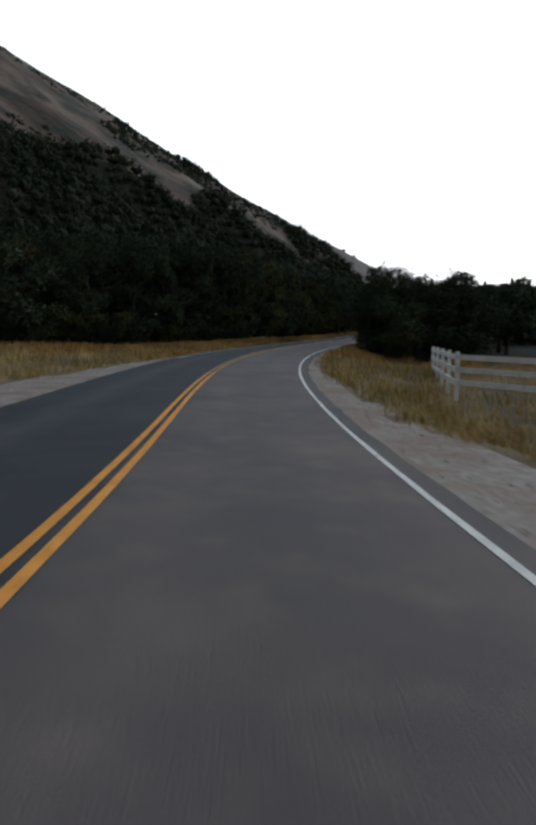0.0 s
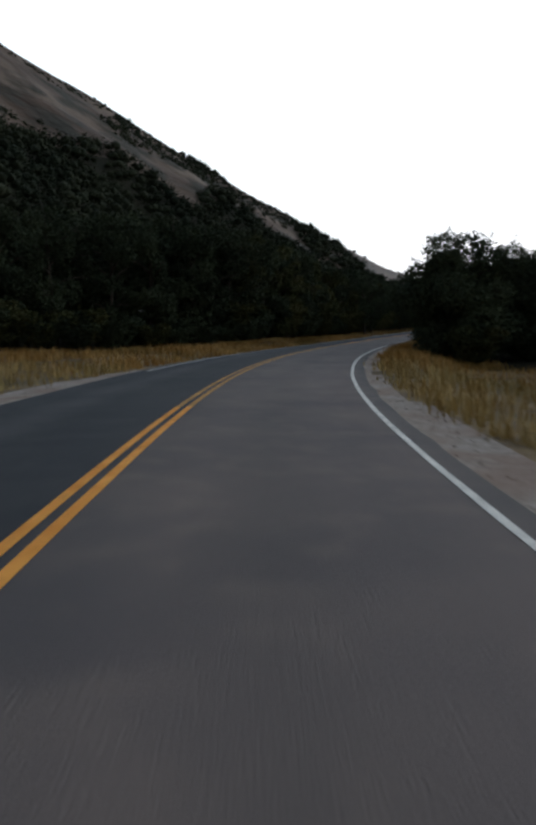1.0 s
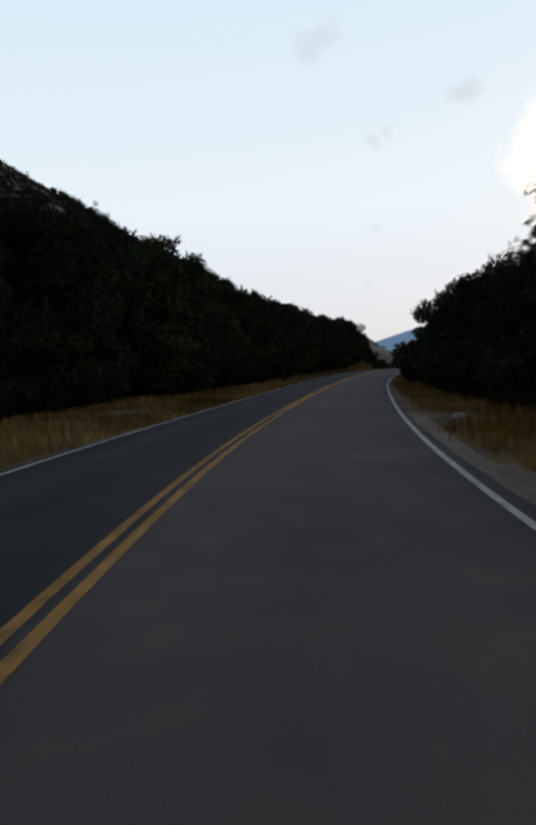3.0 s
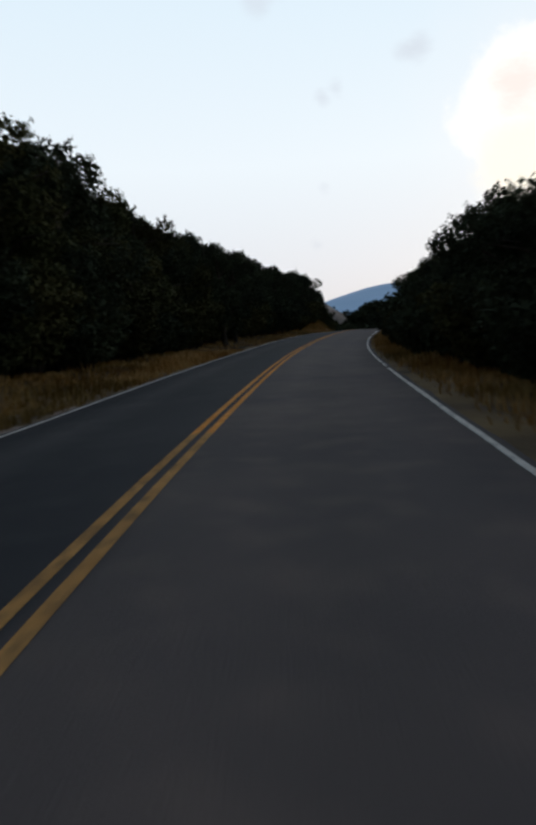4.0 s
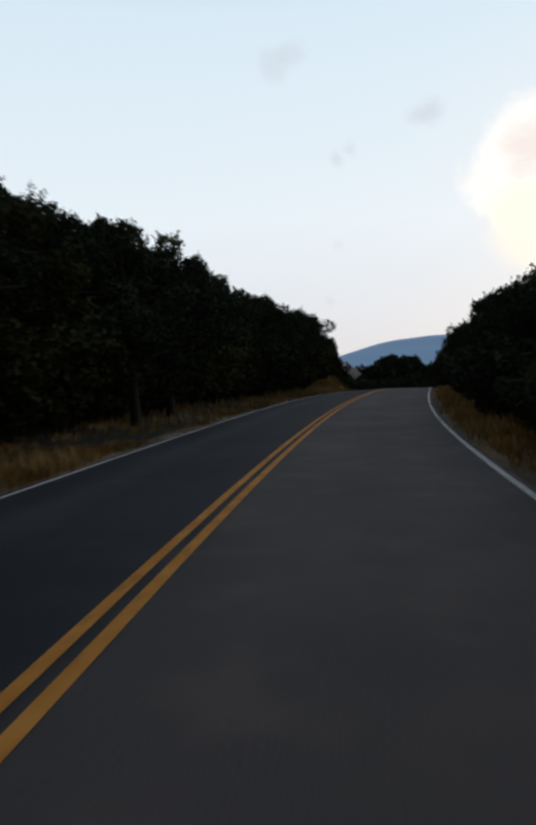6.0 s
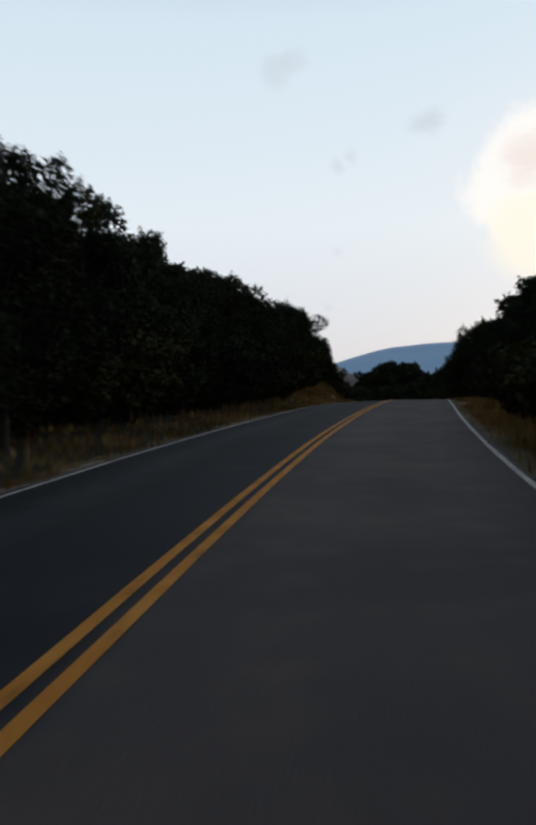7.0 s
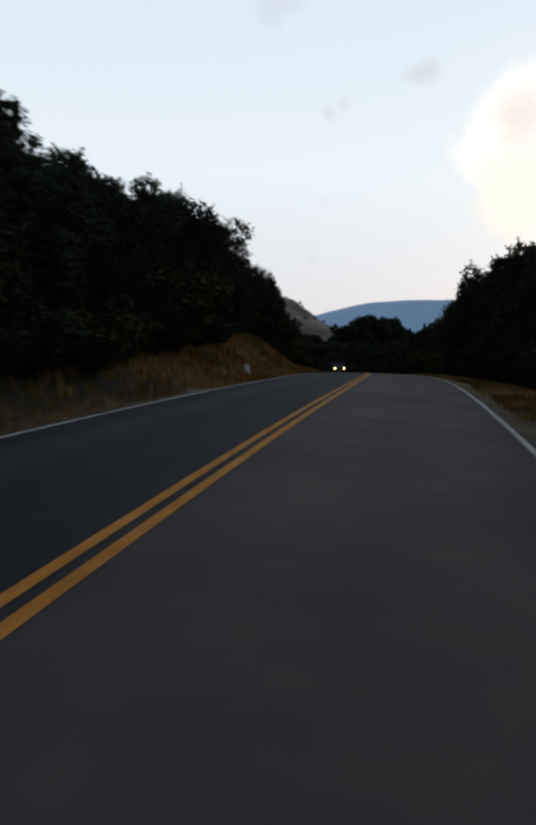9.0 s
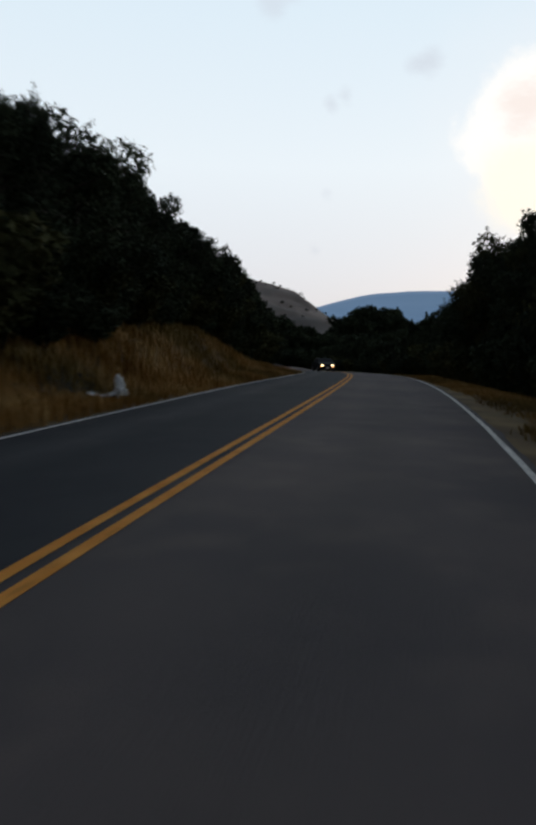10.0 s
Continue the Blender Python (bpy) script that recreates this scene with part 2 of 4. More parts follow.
dip_strata(HILL, 16)
# leaf litter under the oaks, also used to paint tree shade on the verge
LITTER_AND_SHADE = material("oak_litter_and_shade", [(0.026, 0.026, 0.018), (0.040, 0.038, 0.026)], scale=0.06, rough=0.95, spec=0.1, bump=0.9, bump_scale=0.35, second=((0.070, 0.058, 0.042), 0.035, 0.60, 0.72, 0.35))
SCRUB = material("hill_scrub", [(0.025, 0.032, 0.021), (0.048, 0.054, 0.033)], scale=0.05, rough=0.95, spec=0.06, bump=0, per_island=0.3)
FENCE_WHITE = material("weathered_white_fence_paint", [(0.66, 0.65, 0.62), (0.80, 0.79, 0.76)], scale=2.2, rough=0.6, bump=0.3, bump_scale=20, second=((0.30, 0.27, 0.22), 5, 0.55, 0.75, 0.5))
LITTER = material("crumpled_white_plastic", [(0.88, 0.88, 0.88), (0.95, 0.95, 0.94)], scale=5, rough=0.45, bump=0.4, bump_scale=30)
def thin_plastic(m):
    """Some of the light comes through from the far side."""
    nt = m.node_tree
    bsdf, out = nt.nodes["Principled BSDF"], nt.nodes["Material Output"]
    tr, mx = nt.nodes.new("ShaderNodeBsdfTranslucent"), nt.nodes.new("ShaderNodeMixShader")
    tr.inputs["Color"].default_value = (0.92, 0.92, 0.92, 1)
    mx.inputs[0].default_value = 0.3
    nt.links.new(bsdf.outputs[0], mx.inputs[1])
    nt.links.new(tr.outputs[0], mx.inputs[2])
    nt.links.new(mx.outputs[0], out.inputs["Surface"])


thin_plastic(LITTER)
LITTER_DARK = material("dark_blue_print", [(0.03, 0.04, 0.08), (0.06, 0.07, 0.12)], scale=9, rough=0.5, bump=0)
LITTER_TAN = material("tan_cardboard", [(0.34, 0.27, 0.19), (0.48, 0.40, 0.30)], scale=6, rough=0.8, bump=0.3)
CAR_PAINT = material("dusty_dark_car_paint", [(0.012, 0.012, 0.013), (0.020, 0.020, 0.022)], scale=2, rough=0.6, bump=0, spec=0.15)
GLASS_DARK = plain("car_glass", (0.010, 0.011, 0.012), 0.75)
RUBBER = plain("tyre_rubber", (0.02, 0.02, 0.02), 0.8)
RIM = plain("alloy_rim", (0.4, 0.4, 0.42), 0.35, 1.0)
HEADLAMP = plain("lit_headlamp", (1.0, 0.68, 0.36), 0.2, 0.0, 8.0)
SIDELAMP = plain("amber_marker", (1.0, 0.32, 0.06), 0.3, 0.0, 6.0)

# ------------------------------------------------------------------ mesh helpers


def mesh(name, verts, faces, mat, smooth=False):
    me = bpy.data.meshes.new(name)
    me.from_pydata([tuple(v) for v in verts], [], faces)
    if not isinstance(mat, (list, tuple)):
        mat = [mat]
    for m in mat:
        me.materials.append(m)
    if smooth:
        me.polygons.foreach_set("use_smooth", [True] * len(me.polygons))
    me.update()
    return me


def part(name, bm, mat, parent=None, label=""):
    """A bmesh (or a finished mesh) as one object under a thing or a part."""
    if isinstance(bm, bmesh.types.BMesh):
        me = bpy.data.meshes.new(name)
        bm.to_mesh(me)
        bm.free()
        me.materials.append(mat)
    else:
        me = bm
    ob = new(name, me)
    ob.parent = parent
    return tagged(ob, label)


def box(sx, sy, sz, at=(0, 0, 0), bevel=0.0, rot=None):
    bm = bmesh.new()
    bmesh.ops.create_cube(bm, size=1)
    bmesh.ops.scale(bm, vec=(sx, sy, sz), verts=bm.verts)
    if bevel:
        bmesh.ops.bevel(bm, geom=list(bm.edges), offset=bevel, segments=2, affect="EDGES", profile=0.5)
    if rot is not None:
        bmesh.ops.transform(bm, matrix=rot, verts=bm.verts)
    bmesh.ops.translate(bm, vec=at, verts=bm.verts)
    return bm


def tube(path, radii, sides=7):
    """Verts and faces of a tapered tube along a path."""
    vs, fs = [], []
    path = [Vector(q) for q in path]
    for i, c in enumerate(path):
        d = (path[min(i + 1, len(path) - 1)] - path[max(i - 1, 0)]).normalized()
        a = d.cross(Vector((0.3, 1, 0.1))).normalized()
        b = d.cross(a)
        for j in range(sides):
            w = 2 * math.pi * j / sides
            vs.append(c + radii[i] * (math.cos(w) * a + math.sin(w) * b))
    for i in range(len(path) - 1):
        for j in range(sides):
            k = (j + 1) % sides
            fs.append((i * sides + j, i * sides + k, (i + 1) * sides + k, (i + 1) * sides + j))
    fs.append(tuple(range((len(path) - 1) * sides, len(path) * sides)))
    return vs, fs


# ------------------------------------------------------------------ the road's line

KNOT = np.arange(0, 361, 20.0)
BEND = [-4.47, 1.48, 7.42, 5.81, 0.75, 2.47, 3.18, 0.67, -1.72, -1.99, -2.10, -3.0, -3.0, 0, 0, 0, 0, 0, 0]   # rightward turn, per km
GRADE = [-3.59, 1.6, 3.19, 2.9, 2.93, 3.07, 4.16, 3.24, 0.74, -0.99, -2.0, -2.4, -2.4, -2.4, -2.0, -1.5, -1, -1, -1]   # percent
BANK = [0.81, 1.49, -0.16, -0.68, -1.71, -0.79, 0.23, -0.13, -0.5, -0.07, 0, 0, 0, 0, 0, 0, 0, 0, 0]   # percent, right side down
STEP = 1.0
ALONG = np.arange(0, 361, STEP)


def integrate(rate):
    return np.concatenate([[0], np.cumsum((rate[1:] + rate[:-1]) / 2 * STEP)])


HEADING = integrate(np.interp(ALONG, KNOT, BEND) / 1000)
LINE_X, LINE_Y = integrate(np.sin(HEADING)), integrate(np.cos(HEADING))
LINE_Z = integrate(np.interp(ALONG, KNOT, GRADE) / 100)
TILT = np.interp(ALONG, KNOT, BANK) / 100


def road_base(s):
    """Centre line at s (arrays), carried on straight past both ends: x, y, z, heading, bank."""
    s = np.asarray(s, float)
    c = np.clip(s, 0, 360)
    h = np.interp(c, ALONG, HEADING)
    x, y = np.interp(c, ALONG, LINE_X) + (s - c) * np.sin(h), np.interp(c, ALONG, LINE_Y) + (s - c) * np.cos(h)
    return x, y, np.interp(c, ALONG, LINE_Z), h, np.interp(c, ALONG, TILT)


def road_point(s, off, up=0.0):
    x, y, z, h, b = road_base(s)
    return np.stack([x + off * np.cos(h), y - off * np.sin(h), z - off * b - np.abs(off) * 0.02 + up], -1)


# how far the gravel reaches, where the ground falls or climbs beside it, and where the woods begin
def gravel_right(s):
    return np.interp(s, [-60, 10, 22, 40, 64, 72, 100, 142, 156, 172, 190, 420], [7.5, 6.2, 4.9, 4.3, 4.1, 4.1, 3.75, 3.75, 3.95, 4.0, 3.8, 3.8])


def gravel_left(s):
    return np.interp(s, [-60, 20, 34, 40, 50, 60, 420], [8, 7.0, 5.9, 5.0, 4.1, 3.75, 3.62])


def wood_left(s):
    return np.interp(s, [0, 50, 66, 72, 78, 86, 92, 110, 150, 166, 178, 192, 202, 420], [26, 23, 19, 14, 10, 8.4, 6.6, 6.2, 6.2, 6.6, 7.6, 7.8, 6.8, 6.5])


def wood_right(s):
    return np.interp(s, [0, 50, 56, 66, 74, 80, 100, 130, 146, 160, 200, 420], [60, 30, 9, 7.0, 5.8, 5.0, 4.7, 4.9, 5.7, 6.4, 6.5, 6.2])


def side_height(s, off):
    """Ground above the road's own level, beside it."""
    a = abs(off)
    rough = 0.12 * noise.noise(Vector((s * 0.15, off * 0.3, 2.0))) + 0.35 * noise.noise(Vector((s * 0.03, off * 0.05, 7.0))) * min(1, max(0, a - 5) / 15)
    if a < 3.45:
        return -0.14
    edge = -0.035 - 0.02 * min(1, (a - 3.45) / 0.5)
    if off > 0:
        g = float(gravel_right(s))
        u = min(1, max(0, (a - g) / 4.5))
        drop = float(np.interp(s, [0, 28, 46, 66, 85, 150, 200], [1.1, 0.95, 0.5, 0.45, 0.35, 0.4, 0.6]))
        return edge - drop * u * u * (3 - 2 * u) + rough * min(1, max(0, a - g) / 2) - 0.006 * max(0, a - 30)
    g = float(gravel_left(s))
    w = float(wood_left(s))
    u = min(1, max(0, (a - g - 1.2) / 3.2))
    bank = float(np.interp(s, [0, 70, 100, 140, 158, 168, 178, 187, 194, 202, 260], [0.15, 0.2, 0.4, 0.45, 0.7, 1.25, 1.9, 2.5, 1.7, 0.8, 0.6]))
    climb = 0.16 * max(0, min(a, 140) - w - 3)
    return edge + bank * u * u * (3 - 2 * u) + rough * min(1, max(0, a - g) / 2) + climb


CROSS_NORMAL = (math.cos(0.32), -math.sin(0.32))


def ground_point(s, off):
    o = max(-40, min(40, off))
    q = road_point(s, o)
    zr = float(road_base(s)[2])
    far = off - o
    z = (q[2] if abs(off) < 12 else zr - 0.2) + side_height(s, off)
    if 12 <= abs(off) < 20:
        u = (abs(off) - 12) / 8
        z = (q[2] * (1 - u) + (zr - 0.2) * u) + side_height(s, off)
    return (q[0] + far * CROSS_NORMAL[0], q[1] + far * CROSS_NORMAL[1], z)


GROUND_GRID = []


def ground_at(x, y):
    g = GROUND_GRID[0]
    return float(g[np.argmin((g[:, 0] - x) ** 2 + (g[:, 1] - y) ** 2), 2])


def build_ground():
    near = [0, 3.3, 3.5, 3.75, 4.0, 4.3, 4.7, 5.1, 5.6, 6.2, 6.9, 7.6, 8.4, 9.2, 10, 11, 12, 13.5, 15, 17, 19, 22, 25, 29, 34, 40, 50, 65, 85, 110, 140, 180, 250, 350, 500, 800, 1300, 2200]
    offs = [-a for a in reversed(near[1:])] + near
    ss = [-1500, -800, -400, -200, -120, -80] + [-50 + 1.6 * i for i in range(0, 244)] + [345, 355, 370, 390, 420, 470, 540, 640, 800, 1100, 1600, 2400, 3600, 4700]
    verts = [ground_point(s, o) for s in ss for o in offs]
    GROUND_GRID.append(np.array(verts))
    n = len(offs)
    faces = [(i * n + j, i * n + j + 1, (i + 1) * n + j + 1, (i + 1) * n + j) for i in range(len(ss) - 1) for j in range(n - 1)]
    me = mesh("ground", verts, faces, [GROUND, GRAVEL, LITTER_AND_SHADE], smooth=True)
    idx = []
    for i in range(len(ss) - 1):
        s = (ss[i] + ss[i + 1]) / 2
        gr, gl = float(gravel_right(s)), float(gravel_left(s))
        for j in range(n - 1):
            o = (offs[j] + offs[j + 1]) / 2
            o += 0.5 * noise.noise(Vector((s * 0.4, o, 3.3)))
            # in front of the left woods the dark floor paints in the trees' shade
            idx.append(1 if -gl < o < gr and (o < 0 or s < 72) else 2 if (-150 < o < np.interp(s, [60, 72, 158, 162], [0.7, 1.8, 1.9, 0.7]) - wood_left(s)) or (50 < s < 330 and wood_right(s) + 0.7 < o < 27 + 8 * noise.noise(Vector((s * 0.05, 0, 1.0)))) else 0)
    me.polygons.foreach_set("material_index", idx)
    tagged(new("ground", me), "dry grassy ground with pale gravel shoulders beside the road", "ground", kind="structure")


def strip(s0, s1, o0, o1, up, step=1.0, ragged=0.0, cols=1):
    ss = np.arange(s0, s1 + step / 2, step)
    verts, faces = [], []
    for s in ss:
        w0 = ragged * noise.noise(Vector((s * 0.5, o0, 0.0)))
        w1 = ragged * noise.noise(Vector((s * 0.5, o1, 9.0)))
        for c in range(cols + 1):
            verts.append(road_point(s, o0 + w0 + (o1 + w1 - o0 - w0) * c / cols, up))
    k = cols + 1
    for i in range(len(ss) - 1):
        for c in range(cols):
            faces.append((i * k + c, i * k + c + 1, (i + 1) * k + c + 1, (i + 1) * k + c))
    return verts, faces


def asphalt_edge(s):
    """Half width of the asphalt: broad at the bend, ending just past the edge lines further on."""
    return float(np.interp(s, [0, 48, 72, 420], [3.74, 3.72, 3.53, 3.53]))


def build_road():
    verts, faces, offsets = [], [], []
    stations = range(-50, 421)
    for side in (-1, 1):
        k = len(verts)
        for s in stations:
            e = asphalt_edge(s)
            lip = e + 0.12 + 0.14 * noise.noise(Vector((s * 0.5, side * 3.0, 9.0)))
            for o, up in ((0, 0), (e / 3, 0), (2 * e / 3, 0), (e, 0), (lip, -0.08)):
                verts.append(road_point(s, side * o, up))
                offsets.append(side * o)
        for i in range(len(stations) - 1):
            for c in range(4):
                q = (k + i * 5 + c, k + i * 5 + c + 1, k + i * 5 + c + 6, k + i * 5 + c + 5)
                faces.append(q if side > 0 else q[::-1])
    me = mesh("road", verts, faces, ASPHALT, smooth=True)
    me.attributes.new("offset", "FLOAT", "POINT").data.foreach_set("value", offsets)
    tagged(new("road", me), "grey asphalt two-lane road, a windscreen reflection painted paler and browner on the right lane", "road", kind="structure")
    for side, o in (("left", -0.10), ("right", 0.10)):
        v, f = strip(-50, 420, o - 0.052, o + 0.052, 0.005, 1.0, 0.006)
        me = mesh("centre_line", v, f, [YELLOW, YELLOW_RUBBED])
        # traffic cutting the bend has rubbed the paint thin there
        me.polygons.foreach_set("material_index", [1 if 33 < i - 50 + 3 * noise.noise(Vector((i * 0.7, 0, 0))) < 74 else 0 for i in range(len(f))])
        tagged(new("centre_line_" + side, me), "worn yellow painted no-passing line on the asphalt", "road marking", kind="structure")
    for name, o, gaps in (("edge_line_left", -3.38, [(-50, 46), (176.0, 176.5)]), ("edge_line_right", 3.40, [(88.4, 88.9), (90.6, 91.0)])):
        verts, faces, a = [], [], -50
        for g0, g1 in gaps + [(420, 420)]:
            if g0 > a:
                v, f = strip(a, g0, o - 0.046, o + 0.046, 0.005, 1.0 if g0 - a > 4 else 0.4, 0.012)
                faces += [tuple(i + len(verts) for i in q) for q in f]
                verts += v
            a = g1
        tagged(new(name, mesh(name, verts, faces, WHITE_LINE)), "worn white painted edge line, broken in places", "road marking", kind="structure")


build_ground()
build_road()

# ------------------------------------------------------------------ hills


def build_hill(name, crest, fall, run, mat, label, rough, cols, rows, eye=(0, 12, 1.1)):
    """A ridge: the crest as (azimuth, elevation, distance) seen from a point on the road, falling towards the road and away behind."""
    eye = Vector(eye)
    az = [c[0] for c in crest]
    verts = []
    for i in range(cols + 1):
        a = az[0] + (az[-1] - az[0]) * i / cols
        el, d = np.interp(a, az, [c[1] for c in crest]), np.interp(a, az, [c[2] for c in crest])
        top = eye + Vector((math.sin(radians(a)) * d, math.cos(radians(a)) * d, math.tan(radians(el)) * d))
        for j in range(rows + 1):
            v = j / rows * 1.35 - 1
            back = v > 0
            q = top + Vector((fall[0], fall[1], 0)).normalized() * (-v) * (run if not back else run * 0.6)
            base = -12.0
            u = -v if not back else v * 0.8
            z = top.z + (base - top.z) * min(1, u) ** 1.12
            amp = rough * min(1, 2.5 * abs(v) + 0.15)
            z += amp * (noise.fractal(Vector((q.x, q.y, 0)) * (2.2 / run), 1.0, 2.0, 5) + 0.5 * abs(noise.noise(Vector((q.x, q.y, 5)) * (7 / run))))
            verts.append((q.x, q.y, z))
    n = rows + 1
    faces = [(i * n + j, (i + 1) * n + j, (i + 1) * n + j + 1, i * n + j + 1) for i in range(cols) for j in range(rows)]
    me = mesh(name, verts, faces, mat, smooth=True)
    if isinstance(mat, list):
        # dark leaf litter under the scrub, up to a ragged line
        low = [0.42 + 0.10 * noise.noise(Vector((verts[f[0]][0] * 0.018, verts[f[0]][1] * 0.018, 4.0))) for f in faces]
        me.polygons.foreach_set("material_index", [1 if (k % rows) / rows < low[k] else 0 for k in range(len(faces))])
    tagged(new(name, me), label, "hill", kind="structure")
    return verts, n


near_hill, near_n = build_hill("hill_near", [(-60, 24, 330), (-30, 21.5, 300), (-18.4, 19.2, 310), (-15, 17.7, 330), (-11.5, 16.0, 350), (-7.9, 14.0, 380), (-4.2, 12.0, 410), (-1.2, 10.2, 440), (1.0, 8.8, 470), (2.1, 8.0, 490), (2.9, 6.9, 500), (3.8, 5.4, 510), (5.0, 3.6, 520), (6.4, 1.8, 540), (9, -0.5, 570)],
                             (0.26, -0.97), 190, [HILL, LITTER_AND_SHADE], "steep scrubby hillside with dry brown upper slopes", 8, 200, 60)
HILL_FAR = material("hazy_brown_hillside", [(0.165, 0.128, 0.108), (0.225, 0.176, 0.148), (0.280, 0.224, 0.190)], scale=0.012, rough=0.95, bump=0.9, bump_scale=0.12, second=((0.140, 0.140, 0.130), 0.010, 0.50, 0.60, 0.45))
middle_hill, middle_n = build_hill("hill_middle", [(-4, 9.6, 1500), (1, 9.0, 1500), (2.7, 8.25, 1500), (4.8, 7.2, 1500), (7.0, 6.05, 1500), (9.5, 5.05, 1500), (11.2, 4.7, 1500), (12.85, 4.2, 1500), (14.0, 3.2, 1500), (15.2, 2.2, 1500), (16.05, 1.1, 1500), (17.0, 0, 1500), (18, -1, 1500)],
           (0.1, -1.0), 420, HILL_FAR, "brown dry hill slope falling to the valley", 14, 140, 40, (31, 144, 5.1))

# aerial haze painted onto the far mountain as blue colour that also glows
HAZE_GLOW = bpy.data.materials.new("painted_blue_haze")
HAZE_GLOW.use_nodes = True
_b = HAZE_GLOW.node_tree.nodes["Principled BSDF"]
_n = HAZE_GLOW.node_tree.nodes.new("ShaderNodeTexNoise")
_r = HAZE_GLOW.node_tree.nodes.new("ShaderNodeValToRGB")
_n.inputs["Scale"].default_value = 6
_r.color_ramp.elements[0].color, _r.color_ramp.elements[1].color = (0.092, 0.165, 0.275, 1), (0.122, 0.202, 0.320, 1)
HAZE_GLOW.node_tree.links.new(_n.outputs["Fac"], _r.inputs[0])
HAZE_GLOW.node_tree.links.new(_r.outputs[0], _b.inputs["Emission Color"])
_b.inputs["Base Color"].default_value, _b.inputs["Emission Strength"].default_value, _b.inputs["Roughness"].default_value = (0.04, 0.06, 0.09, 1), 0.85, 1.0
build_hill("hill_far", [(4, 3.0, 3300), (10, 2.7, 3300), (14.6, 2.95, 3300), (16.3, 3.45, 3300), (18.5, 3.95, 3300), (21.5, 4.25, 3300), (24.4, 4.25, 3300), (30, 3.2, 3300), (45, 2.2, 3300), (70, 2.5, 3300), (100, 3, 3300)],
           (-0.2, -1), 700, HAZE_GLOW, "distant mountain at the valley's end, blue haze painted into its glowing colour", 14, 90, 12)

# ------------------------------------------------------------------ trees


def leaf_cloud(rng, centres, radii, count, size, flat=0.75):
    """Small leaf sprays, denser towards the skin of each clump."""
    centres, radii = np.array(centres), np.array(radii)
    w = radii ** 2
    which = rng.choice(len(centres), count, p=w / w.sum())
    d = rng.normal(size=(count, 3))
    d /= np.linalg.norm(d, axis=1)[:, None]
    r = radii[which] * rng.uniform(0.25, 1.0, count) ** 0.45
    c = centres[which] + d * r[:, None] * np.array([1, 1, flat])
    a = rng.normal(size=(count, 3))
    a[:, 2] *= 0.6
    a /= np.linalg.norm(a, axis=1)[:, None]
    b = np.cross(a, rng.normal(size=(count, 3)))
    b /= np.linalg.norm(b, axis=1)[:, None]
    s = size * rng.uniform(0.6, 1.5, count)[:, None]
    verts = np.stack([c - a * s, c + a * s * 0.7 + b * s * 0.6, c + a * s * 0.7 - b * s * 0.6], 1).reshape(-1, 3)
    faces = np.arange(count * 3).reshape(-1, 3)
    return verts.tolist(), faces.tolist()


